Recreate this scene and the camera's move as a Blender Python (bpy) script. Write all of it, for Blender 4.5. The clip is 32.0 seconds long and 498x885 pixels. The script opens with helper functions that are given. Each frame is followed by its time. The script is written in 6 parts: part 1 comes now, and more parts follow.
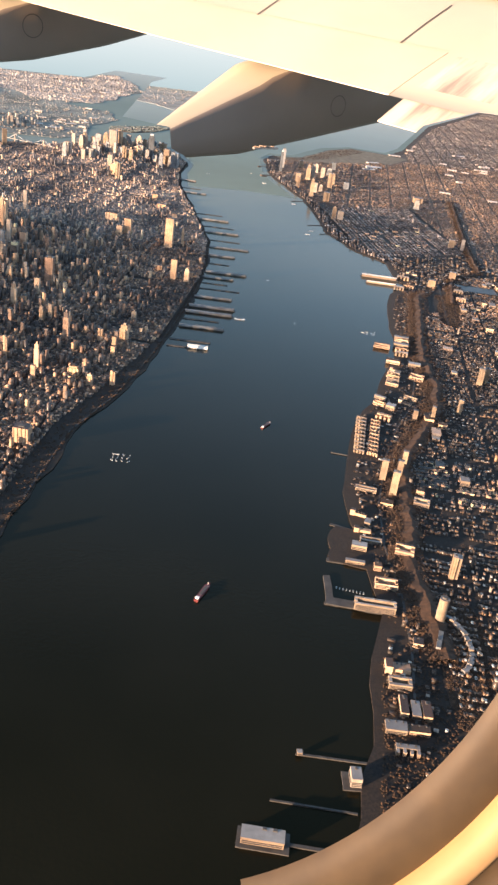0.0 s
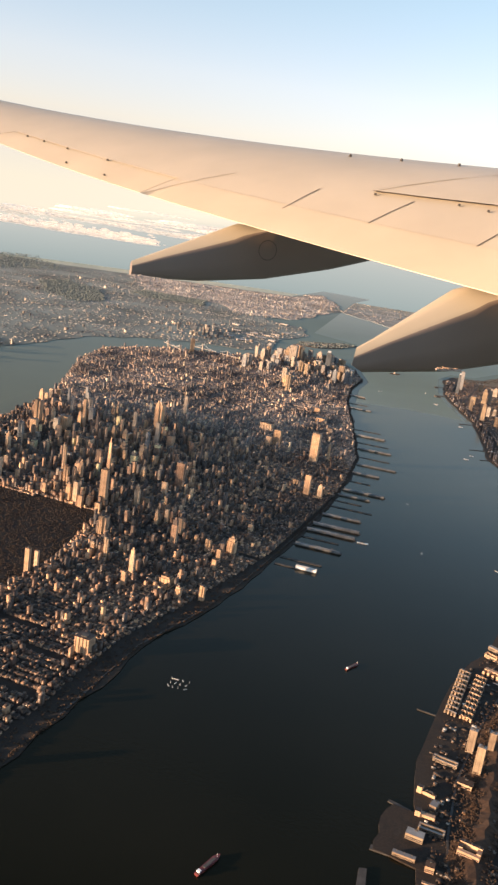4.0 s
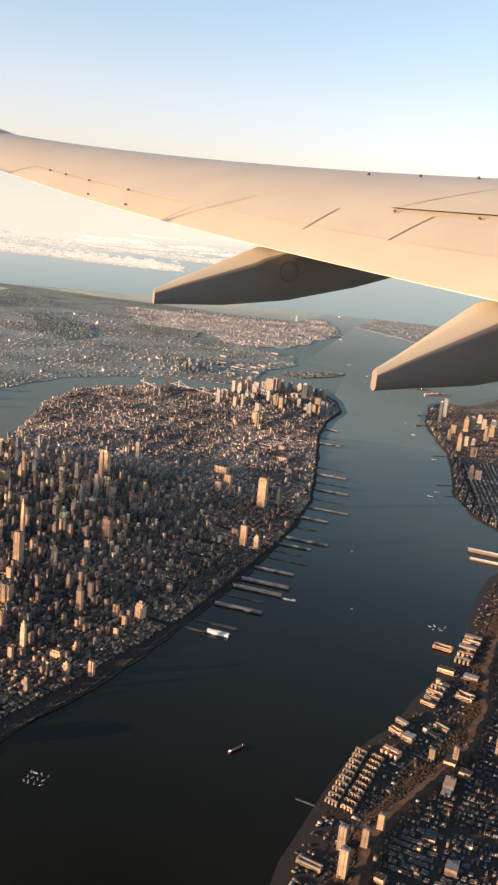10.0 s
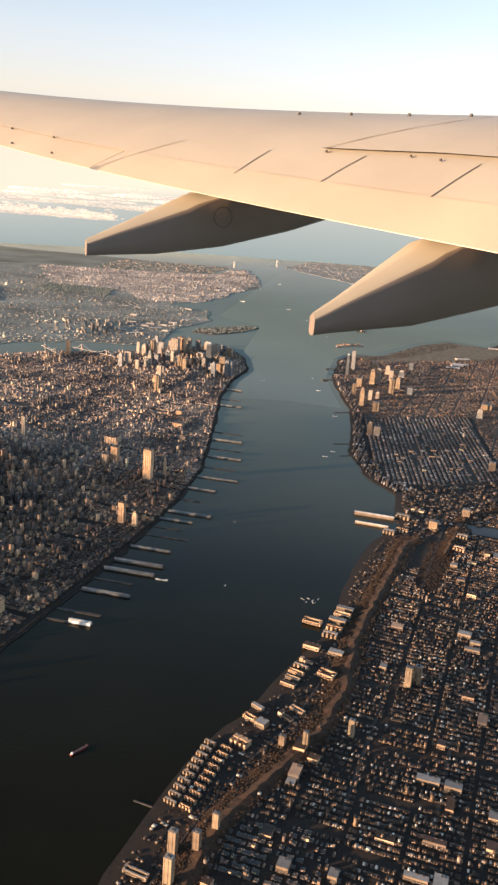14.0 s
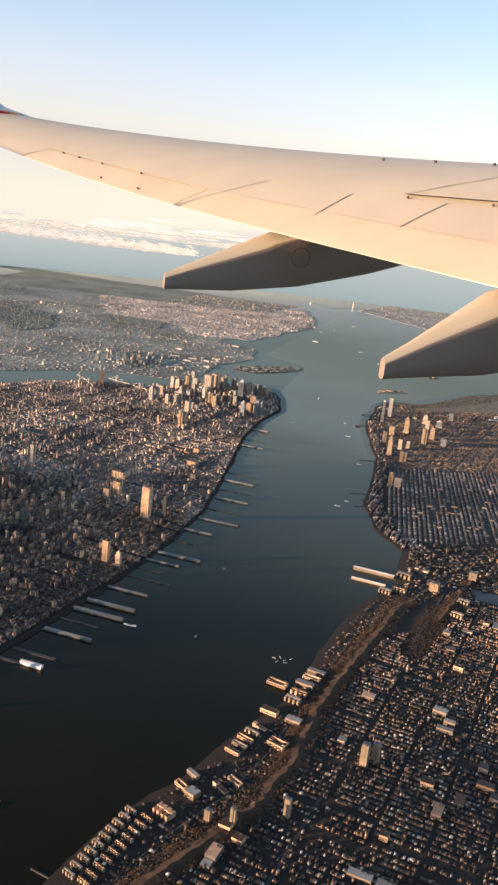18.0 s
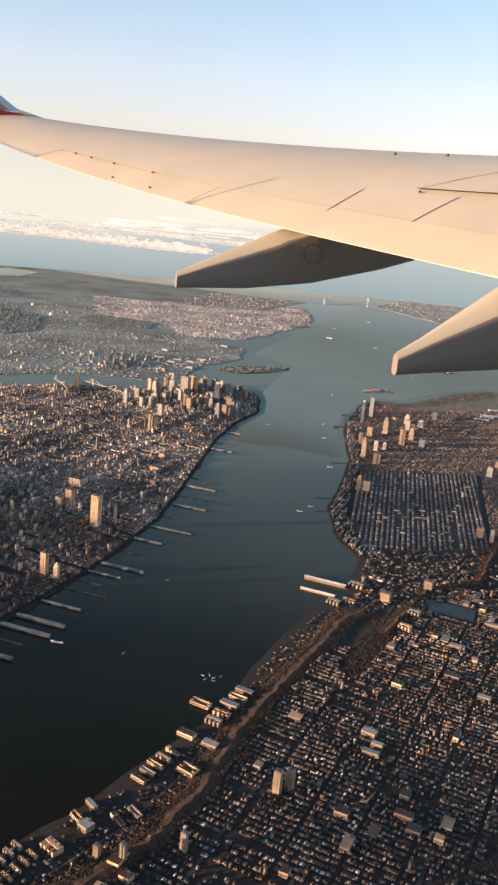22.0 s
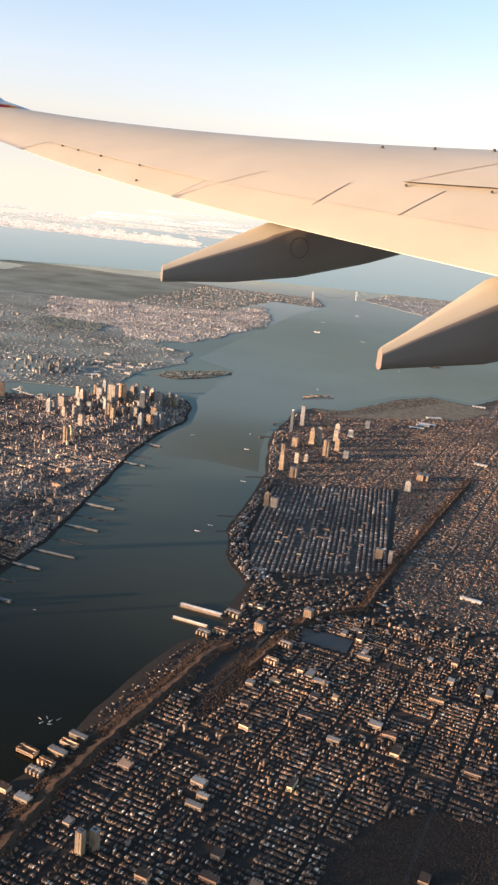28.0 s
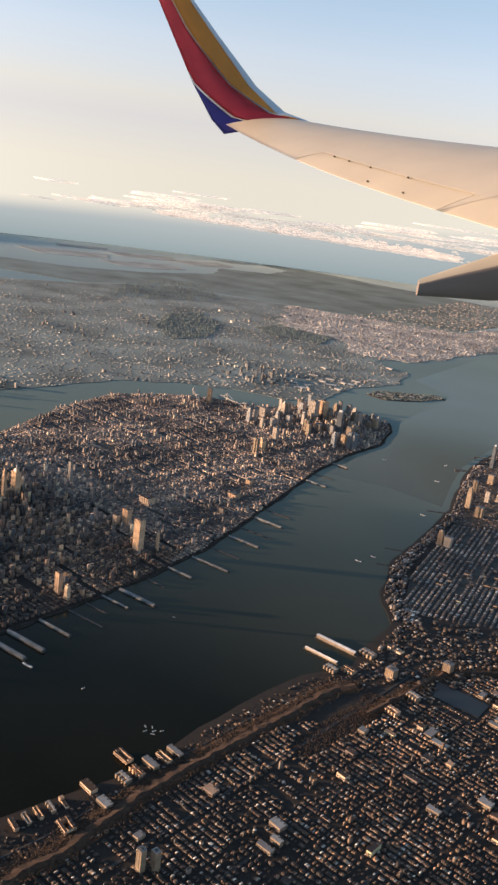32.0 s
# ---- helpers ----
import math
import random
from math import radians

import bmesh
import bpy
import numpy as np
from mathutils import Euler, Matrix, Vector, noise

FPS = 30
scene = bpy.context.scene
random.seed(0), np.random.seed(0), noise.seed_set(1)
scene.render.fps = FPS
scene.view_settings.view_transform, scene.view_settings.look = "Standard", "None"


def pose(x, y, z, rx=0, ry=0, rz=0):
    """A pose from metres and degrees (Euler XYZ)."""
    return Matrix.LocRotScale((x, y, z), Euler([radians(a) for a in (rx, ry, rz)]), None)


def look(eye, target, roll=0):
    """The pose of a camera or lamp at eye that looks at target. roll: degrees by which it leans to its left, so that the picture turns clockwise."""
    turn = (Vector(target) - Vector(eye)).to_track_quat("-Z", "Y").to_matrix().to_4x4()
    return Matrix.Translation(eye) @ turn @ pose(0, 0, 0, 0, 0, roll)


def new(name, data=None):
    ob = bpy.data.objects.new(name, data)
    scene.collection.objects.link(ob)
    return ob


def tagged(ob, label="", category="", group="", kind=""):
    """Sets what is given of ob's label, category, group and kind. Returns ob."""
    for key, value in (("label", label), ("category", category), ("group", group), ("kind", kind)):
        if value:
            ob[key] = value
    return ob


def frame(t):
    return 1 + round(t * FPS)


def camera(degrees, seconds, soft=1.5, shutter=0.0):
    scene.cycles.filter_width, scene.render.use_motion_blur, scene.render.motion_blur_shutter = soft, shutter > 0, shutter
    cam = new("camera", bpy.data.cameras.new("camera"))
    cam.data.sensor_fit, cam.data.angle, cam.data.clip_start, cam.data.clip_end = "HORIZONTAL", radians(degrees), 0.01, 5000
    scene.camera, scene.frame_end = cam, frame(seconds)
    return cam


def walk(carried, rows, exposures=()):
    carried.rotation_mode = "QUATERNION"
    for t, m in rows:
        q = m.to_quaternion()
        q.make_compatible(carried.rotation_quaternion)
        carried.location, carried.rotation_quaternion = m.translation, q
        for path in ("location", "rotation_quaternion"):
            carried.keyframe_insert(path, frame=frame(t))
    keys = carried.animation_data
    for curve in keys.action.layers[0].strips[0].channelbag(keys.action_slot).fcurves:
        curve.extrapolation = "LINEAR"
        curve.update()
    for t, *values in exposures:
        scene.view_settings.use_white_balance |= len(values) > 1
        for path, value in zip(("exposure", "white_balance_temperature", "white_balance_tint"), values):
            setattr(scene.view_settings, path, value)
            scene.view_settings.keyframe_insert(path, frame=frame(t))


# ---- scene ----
cam = camera(31.7, 32.0, 2.6)
METRES, EYE, TILT, LEAN, TURN = 85.0, 36.77, -25.76, -6.01, 0.0
ROWS = [
    (0, -0.0174, -0.0038, 0.0082, -1.19, -0.52, -0.66),
    (0.5, -0.0042, 0.0038, 0.0127, -2.32, -0.40, 0.06),
    (1, 0.0101, 0.0149, 0.0161, -1.15, 2.06, 0.23),
    (1.5, 0.0246, 0.0211, 0.0210, 0.32, 4.42, -0.01),
    (2, 0.0392, 0.0287, 0.0255, 1.08, 5.30, -0.83),
    (2.5, 0.0538, 0.0375, 0.0307, 2.65, 6.52, -2.13),
    (3, 0.0676, 0.0439, 0.0363, 5.94, 8.93, -4.39),
    (3.5, 0.0817, 0.0530, 0.0420, 9.13, 10.89, -6.54),
    (4, 0.0958, 0.0608, 0.0478, 10.91, 11.77, -7.92),
    (4.5, 0.1088, 0.0674, 0.0546, 12.87, 12.32, -9.06),
    (6.5, 0.1595, 0.0958, 0.0803, 17.25, 12.58, -9.43),
    (7, 0.1721, 0.1018, 0.0877, 17.22, 12.57, -9.75),
    (7.5, 0.1844, 0.1078, 0.0951, 17.17, 12.65, -9.98),
    (8, 0.1964, 0.1142, 0.1016, 17.03, 12.84, -9.57),
    (8.5, 0.2086, 0.1200, 0.1079, 16.93, 13.08, -9.12),
    (9, 0.2200, 0.1256, 0.1139, 16.21, 13.07, -8.44),
    (9.5, 0.2321, 0.1313, 0.1196, 14.72, 13.01, -7.34),
    (10, 0.2439, 0.1365, 0.1263, 13.49, 12.80, -6.36),
    (10.5, 0.2562, 0.1423, 0.1338, 12.70, 11.53, -5.60),
    (11, 0.2681, 0.1480, 0.1420, 11.62, 10.16, -4.60),
    (11.5, 0.2808, 0.1541, 0.1507, 10.52, 9.28, -3.53),
    (12, 0.2934, 0.1594, 0.1591, 9.90, 8.90, -3.05),
    (12.5, 0.3058, 0.1667, 0.1663, 9.73, 9.34, -2.83),
    (13, 0.3188, 0.1739, 0.1727, 9.84, 9.32, -2.91),
    (13.5, 0.3327, 0.1814, 0.1779, 10.15, 9.44, -2.76),
    (14, 0.3465, 0.1909, 0.1824, 10.63, 9.60, -2.94),
    (14.5, 0.3607, 0.2012, 0.1855, 11.07, 9.43, -4.15),
    (16.5, 0.4103, 0.2327, 0.2066, 13.71, 10.85, -6.74),
    (17, 0.4227, 0.2449, 0.2084, 14.09, 11.49, -7.00),
    (17.5, 0.4347, 0.2559, 0.2103, 14.27, 11.81, -7.32),
    (18, 0.4474, 0.2671, 0.2121, 14.36, 11.75, -7.31),
    (18.5, 0.4594, 0.2783, 0.2141, 14.48, 11.50, -7.16),
    (19, 0.4710, 0.2888, 0.2173, 14.45, 11.45, -6.86),
    (19.5, 0.4831, 0.2988, 0.2214, 14.61, 11.57, -6.77),
    (20, 0.4949, 0.3077, 0.2262, 14.76, 11.45, -7.09),
    (20.5, 0.5072, 0.3159, 0.2320, 14.84, 11.40, -7.20),
    (21, 0.5194, 0.3237, 0.2376, 15.26, 11.64, -7.28),
    (21.5, 0.5321, 0.3305, 0.2433, 15.54, 11.51, -7.15),
    (22, 0.5449, 0.3373, 0.2493, 15.65, 11.42, -6.86),
    (22.5, 0.5578, 0.3440, 0.2553, 15.58, 11.41, -6.78),
    (23, 0.5709, 0.3509, 0.2612, 15.40, 11.43, -7.01),
    (23.5, 0.5845, 0.3571, 0.2675, 15.28, 11.41, -7.03),
    (24, 0.5988, 0.3628, 0.2744, 15.03, 10.95, -6.57),
    (24.5, 0.6128, 0.3694, 0.2819, 16.25, 9.23, -7.38),
    (26.5, 0.6625, 0.4006, 0.3049, 20.38, 7.73, -12.13),
    (27, 0.6772, 0.4052, 0.3138, 18.14, 7.85, -9.89),
    (27.5, 0.6901, 0.4127, 0.3199, 16.11, 9.73, -7.62),
    (28, 0.7037, 0.4183, 0.3262, 15.14, 11.02, -6.72),
    (28.5, 0.7170, 0.4251, 0.3326, 14.38, 11.27, -6.55),
    (29, 0.7307, 0.4314, 0.3390, 14.37, 11.19, -6.56),
    (29.5, 0.7442, 0.4379, 0.3462, 15.59, 11.34, -7.11),
    (30, 0.7576, 0.4461, 0.3528, 19.54, 12.43, -9.46),
    (30.5, 0.7694, 0.4548, 0.3597, 25.31, 12.75, -13.02),
    (31, 0.7830, 0.4628, 0.3668, 28.31, 11.25, -14.77),
    (31.5, 0.7967, 0.4706, 0.3739, 29.43, 9.61, -15.69),
    (32, 0.8106, 0.4782, 0.3813, 29.73, 8.83, -15.74),
]
walk(cam, [(t, pose(0, 0, EYE, TILT, LEAN, TURN) @ pose(METRES * x, METRES * y, METRES * z, 90 + pitch, roll, yaw)) for t, x, y, z, yaw, pitch, roll in ROWS], [(t, e, k, 14) for t, e, k in ((0.0, 2.15, 6150), (1.4, 2.12, 6400), (2.0, 2.07, 6800), (3.0, 1.7, 6800), (4.0, 1.55, 6550), (8.0, 1.55, 6400), (11.2, 1.55, 6500), (12.0, 1.66, 6650), (13.0, 1.64, 6650), (14.0, 1.58, 6550), (17.0, 1.57, 6300), (26.0, 1.5, 6200), (27.0, 1.55, 6200), (28.0, 1.64, 6200), (29.5, 1.62, 6200), (30.2, 1.55, 6200), (31.0, 1.37, 6100), (32.0, 1.35, 6100))])

from mathutils.geometry import tessellate_polygon

# ---- world, sun ----
SUN_AZ, SUN_EL = 235.5, 6.5          # clockwise from +y, and above the horizon
world = bpy.data.worlds.new("sky")
scene.world = world
world.use_nodes = True
wn = world.node_tree.nodes
sky = wn.new("ShaderNodeTexSky")
sky.sky_type = "NISHITA"
sky.sun_disc = False
sky.sun_elevation, sky.sun_rotation = radians(SUN_EL), radians(SUN_AZ)
sky.air_density, sky.dust_density, sky.ozone_density, sky.altitude = 1.0, 0.35, 1.3, 0
wl = world.node_tree.links
wx = wn.new("ShaderNodeMix")
wx.data_type, wx.blend_type = "RGBA", "MULTIPLY"
wx.inputs[0].default_value = 1.0
# dusty air warms the sky low down
ws = wn.new("ShaderNodeSeparateXYZ")
wr = wn.new("ShaderNodeValToRGB")
wr.color_ramp.elements[0].position, wr.color_ramp.elements[0].color = 0.0, (1.04, 0.84, 0.98, 1)
for stop, tint in ((0.05, (0.9, 0.76, 1.02, 1)), (0.13, (0.95, 0.79, 1.05, 1))):
    wr.color_ramp.elements.new(stop).color = tint
wr.color_ramp.elements[3].position, wr.color_ramp.elements[2].color = 0.28, (1.09, 0.91, 1.05, 1)
wl.new(ws.outputs[2], wr.inputs[0])
wl.new(wr.outputs[0], wx.inputs[7])
wl.new(sky.outputs[0], wx.inputs[6])
wl.new(wx.outputs[2], wn["Background"].inputs[0])
# below the true horizon the sea haze goes on in the horizon's own colour
wc = wn.new("ShaderNodeTexCoord")
wl.new(wc.outputs["Generated"], ws.inputs[0])
wm = wn.new("ShaderNodeVectorMath")
wm.operation = "MAXIMUM"
wm.inputs[1].default_value = (-1.0, -1.0, 0.075)
wl.new(wc.outputs["Generated"], wm.inputs[0])
wl.new(wm.outputs[0], sky.inputs["Vector"])
wn["Background"].inputs[1].default_value = 0.118
sun = new("sun", bpy.data.lights.new("sun", "SUN"))
sun.data.energy, sun.data.angle, sun.data.color = 5.0, radians(0.6), (1.0, 0.67, 0.41)
sx, sy = math.sin(radians(SUN_AZ)), math.cos(radians(SUN_AZ))
sun.matrix_world = look((sx * 100, sy * 100, 100 * math.tan(radians(SUN_EL))), (0, 0, 0))


# ---- materials ----
def material(name):
    m = bpy.data.materials.new(name)
    m.use_nodes = True
    return m, m.node_tree.nodes, m.node_tree.links, m.node_tree.nodes["Principled BSDF"]


def ramp(n, stops, smooth=True):
    r = n.new("ShaderNodeValToRGB")
    e = r.color_ramp.elements
    while len(e) < len(stops):
        e.new(0.5)
    for k, (p, c) in zip(e, stops):
        k.position, k.color = p, (*c, 1)
    r.color_ramp.interpolation = "LINEAR" if smooth else "CONSTANT"
    return r


def mixed(n, l, kind, fac, a, b):
    m = n.new("ShaderNodeMix")
    m.data_type, m.blend_type = "RGBA", kind
    for sock, v in ((m.inputs[0], fac), (m.inputs[6], a), (m.inputs[7], b)):
        if hasattr(v, "links"):
            l.new(v, sock)
        elif isinstance(v, tuple):
            sock.default_value = (*v, 1)
        else:
            sock.default_value = v
    return m.outputs[2]


def noise_node(n, l, scale, detail=3.0, rough=0.55, vec=None):
    t = n.new("ShaderNodeTexNoise")
    t.inputs["Scale"].default_value, t.inputs["Detail"].default_value, t.inputs["Roughness"].default_value = scale, detail, rough
    if vec is None:
        vec = n.new("ShaderNodeTexCoord").outputs["Object"]
    l.new(vec, t.inputs["Vector"])
    return t.outputs["Fac"]


def simple(name, colour, rough=0.6, metal=0.0, vary=0.25, scale=3.0, bump=0.0):
    m, n, l, p = material(name)
    f = noise_node(n, l, scale)
    lo, hi = tuple(c * (1 - vary) for c in colour), tuple(min(1, c * (1 + vary)) for c in colour)
    r = ramp(n, [(0.3, lo), (0.7, hi)])
    l.new(f, r.inputs[0])
    l.new(r.outputs[0], p.inputs["Base Color"])
    p.inputs["Roughness"].default_value, p.inputs["Metallic"].default_value = rough, metal
    if bump:
        b = n.new("ShaderNodeBump")
        b.inputs["Strength"].default_value, b.inputs["Distance"].default_value = bump, 0.1
        l.new(noise_node(n, l, scale * 4), b.inputs["Height"])
        l.new(b.outputs[0], p.inputs["Normal"])
    return m


def city_material(name, walls, roofs, random_out="island", bands=14.0, rough=0.75):
    """Masonry and glass walls with rows of windows, and flat roofs, each building in a tone of its own."""
    m, n, l, p = material(name)
    g = n.new("ShaderNodeNewGeometry")
    rnd = g.outputs["Random Per Island"] if random_out == "island" else n.new("ShaderNodeObjectInfo").outputs["Random"]
    k = len(walls)
    w = ramp(n, [(i / k, c) for i, c in enumerate(walls)], False)
    l.new(rnd, w.inputs[0])
    mul = n.new("ShaderNodeMath")
    mul.operation = "MULTIPLY_ADD"
    mul.inputs[1].default_value, mul.inputs[2].default_value = 7.31, 0.17
    l.new(rnd, mul.inputs[0])
    fr = n.new("ShaderNodeMath")
    fr.operation = "FRACT"
    l.new(mul.outputs[0], fr.inputs[0])
    r = ramp(n, [(i / len(roofs), c) for i, c in enumerate(roofs)], False)
    l.new(fr.outputs[0], r.inputs[0])
    sep = n.new("ShaderNodeSeparateXYZ")
    co = n.new("ShaderNodeTexCoord")
    l.new(co.outputs["Object"], sep.inputs[0])
    # rows of windows: dark glass between light floors
    def stripes(sock, freq, cut):
        a = n.new("ShaderNodeMath")
        a.operation = "MULTIPLY"
        a.inputs[1].default_value = freq
        l.new(sock, a.inputs[0])
        b = n.new("ShaderNodeMath")
        b.operation = "FRACT"
        l.new(a.outputs[0], b.inputs[0])
        c = n.new("ShaderNodeMath")
        c.operation = "GREATER_THAN"
        c.inputs[1].default_value = cut
        l.new(b.outputs[0], c.inputs[0])
        return c.outputs[0]
    add = n.new("ShaderNodeMath")
    add.operation = "ADD"
    l.new(sep.outputs[0], add.inputs[0])
    l.new(sep.outputs[1], add.inputs[1])
    win = n.new("ShaderNodeMath")
    win.operation = "MULTIPLY"
    l.new(stripes(sep.outputs[2], bands, 0.5), win.inputs[0])
    l.new(stripes(add.outputs[0], bands * 0.8, 0.45), win.inputs[1])
    soft = n.new("ShaderNodeMath")
    soft.operation = "MULTIPLY"
    soft.inputs[1].default_value = 0.4
    l.new(win.outputs[0], soft.inputs[0])
    grime = noise_node(n, l, 1.3, 4)
    gr = ramp(n, [(0.3, (0.65, 0.65, 0.65)), (0.7, (1.1, 1.1, 1.1))])
    l.new(grime, gr.inputs[0])
    wall = mixed(n, l, "MIX", soft.outputs[0], w.outputs[0], (0.03, 0.035, 0.045))
    nz = n.new("ShaderNodeSeparateXYZ")
    l.new(g.outputs["True Normal"], nz.inputs[0])
    up = n.new("ShaderNodeMath")
    up.operation = "GREATER_THAN"
    up.inputs[1].default_value = 0.6
    l.new(nz.outputs[2], up.inputs[0])
    col = mixed(n, l, "MIX", up.outputs[0], wall, r.outputs[0])
    col = mixed(n, l, "MULTIPLY", 1.0, col, gr.outputs[0])
    big = ramp(n, [(0.36, (0.38, 0.38, 0.4)), (0.64, (1.35, 1.32, 1.28))])
    l.new(noise_node(n, l, 0.07, 2), big.inputs[0])
    if random_out == "island":
        col = mixed(n, l, "MULTIPLY", 1.0, col, big.outputs[0])
    l.new(col, p.inputs["Base Color"])
    rr = n.new("ShaderNodeMath")
    rr.operation = "MULTIPLY_ADD"
    rr.inputs[1].default_value, rr.inputs[2].default_value = -0.45, rough
    l.new(win.outputs[0], rr.inputs[0])
    l.new(rr.outputs[0], p.inputs["Roughness"])
    return m


MASONRY = [(0.12, 0.08, 0.06), (0.08, 0.062, 0.052), (0.28, 0.19, 0.13), (0.07, 0.06, 0.055), (0.15, 0.1, 0.07), (0.06, 0.055, 0.055), (0.48, 0.33, 0.21), (0.055, 0.055, 0.06),
           (0.13, 0.09, 0.065), (0.2, 0.14, 0.1), (0.09, 0.07, 0.06), (0.065, 0.058, 0.055), (0.36, 0.25, 0.165), (0.1, 0.075, 0.06)]
ROOFS = [tuple(c * k for c, k in zip(q, (1.45, .95, .62))) for q in [tuple(1.7 * k for k in p) for p in [(0.016, 0.013, 0.010), (0.028, 0.022, 0.017), (0.012, 0.010, 0.008), (0.038, 0.031, 0.025), (0.019, 0.015, 0.012), (0.021, 0.018, 0.015), (0.12, 0.11, 0.10), (0.015, 0.013, 0.011), (0.026, 0.02, 0.015), (0.032, 0.025, 0.02), (0.019, 0.016, 0.013), (0.2, 0.19, 0.175), (0.021, 0.017, 0.013)]]]
BRIGHT = [tuple(min(.75, c * f) for c, f in zip(q, (1.6, 1.45, 1.3))) for q in MASONRY]
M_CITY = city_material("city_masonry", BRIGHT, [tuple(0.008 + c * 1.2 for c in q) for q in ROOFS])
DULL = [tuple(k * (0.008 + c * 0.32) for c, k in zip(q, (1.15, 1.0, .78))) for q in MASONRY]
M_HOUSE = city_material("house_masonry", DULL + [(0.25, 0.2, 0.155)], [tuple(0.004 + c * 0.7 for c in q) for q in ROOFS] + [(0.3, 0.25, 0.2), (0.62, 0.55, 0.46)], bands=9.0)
# farther houses: the same masonry lifted in place of distance haze
M_TOWN = city_material("hazed_town_masonry", [tuple(f * (0.02 + c * 0.5) for c, f in zip(q, (1.35, 1.15, .92))) for q in MASONRY] + [(0.3, 0.24, 0.19)], [tuple(f * (0.022 + c * 0.9) for c, f in zip(q, (1.6, 1.32, 1.0))) for q in ROOFS] + [(0.32, 0.29, 0.25), (0.6, 0.55, 0.48)], bands=9.0)
# southern blocks: a copy of the city masonry with haze painted in
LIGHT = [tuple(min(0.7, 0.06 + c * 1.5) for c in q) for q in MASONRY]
HAZED_ROOFS = [tuple(f + c * 1.4 for c, f in zip(q, (.1, .085, .075))) for q in ROOFS]
M_SOUTH = city_material("hazed_city_masonry", LIGHT, HAZED_ROOFS)
# distance haze put into the far wall and roof colours
M_FAR = city_material("hazed_far_masonry", [tuple(k * f for k, f in zip(q, (1.85, 1.7, 1.5))) for q in [(0.09, 0.092, 0.095), (0.12, 0.115, 0.11), (0.10, 0.102, 0.105), (0.085, 0.088, 0.092), (0.15, 0.13, 0.115), (0.10, 0.102, 0.105), (0.11, 0.11, 0.11), (0.22, 0.2, 0.18), (0.4, 0.36, 0.31), (0.1, 0.102, 0.105), (0.09, 0.092, 0.095)]],
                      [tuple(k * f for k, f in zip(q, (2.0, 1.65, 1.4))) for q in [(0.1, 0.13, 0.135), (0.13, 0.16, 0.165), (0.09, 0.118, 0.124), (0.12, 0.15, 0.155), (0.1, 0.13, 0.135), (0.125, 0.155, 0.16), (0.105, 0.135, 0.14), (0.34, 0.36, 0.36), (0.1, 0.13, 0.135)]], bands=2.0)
# sunlight and haze painted into these pale walls and roofs
M_PALE = city_material("hazed_sunlit_masonry", [(0.34, 0.3, 0.27), (0.26, 0.235, 0.21), (0.55, 0.48, 0.42), (0.2, 0.19, 0.18), (0.3, 0.27, 0.24)], [(0.37, 0.315, 0.26), (0.48, 0.41, 0.34), (0.3, 0.26, 0.22), (0.7, 0.62, 0.54)], bands=2.0)
M_TOWER = city_material("tower_facade", [tuple(min(.75, .03 + c * 1.3) for c in q) for q in BRIGHT], ROOFS, "object", bands=11.0, rough=0.6)
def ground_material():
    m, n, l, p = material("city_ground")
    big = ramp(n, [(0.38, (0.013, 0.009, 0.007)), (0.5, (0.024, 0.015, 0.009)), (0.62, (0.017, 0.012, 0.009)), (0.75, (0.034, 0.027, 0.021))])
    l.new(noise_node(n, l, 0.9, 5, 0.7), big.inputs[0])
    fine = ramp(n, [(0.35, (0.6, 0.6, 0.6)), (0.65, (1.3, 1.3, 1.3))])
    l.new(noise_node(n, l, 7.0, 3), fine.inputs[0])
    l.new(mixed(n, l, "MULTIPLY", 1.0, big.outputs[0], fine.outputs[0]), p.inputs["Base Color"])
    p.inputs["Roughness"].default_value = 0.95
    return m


M_LAND = ground_material()
# far ground, sand and plain: haze painted into the base colours
M_FARLAND = simple("hazed_far_ground", (0.155, 0.175, 0.155), 0.95, 0, 0.5, 0.05)
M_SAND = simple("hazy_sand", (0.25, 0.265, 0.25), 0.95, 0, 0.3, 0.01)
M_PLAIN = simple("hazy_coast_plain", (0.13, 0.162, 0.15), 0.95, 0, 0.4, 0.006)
# the far slope's sunlight is put into this lighter ground colour
M_PALELAND = simple("sunlit_toned_ground", (0.36, 0.315, 0.265), 0.95, 0, 0.35, 0.2)
# farther town ground, its colour lifted for haze
M_TOWNLAND = simple("hazed_town_ground", (0.06, 0.049, 0.039), 0.95, 0, 0.5, 0.5)
M_WOOD = simple("bare_woodland", (0.05, 0.025, 0.012), 0.95, 0, 0.5, 3.5)
M_PIER = simple("pier_concrete", (0.05, 0.046, 0.042), 0.9, 0, 0.4, 1.5)
M_METALROOF = simple("pale_shed_roof", (0.5, 0.48, 0.45), 0.6, 0, 0.25, 1.2)
M_SHIPRED = simple("red_hull_paint", (0.12, 0.025, 0.025), 0.5)
M_WHITE = simple("white_paint", (0.75, 0.74, 0.72), 0.5, 0, 0.08)
M_STEEL = simple("grey_steel", (0.36, 0.38, 0.39), 0.6)
M_STONE = simple("granite", (0.34, 0.29, 0.24), 0.8)


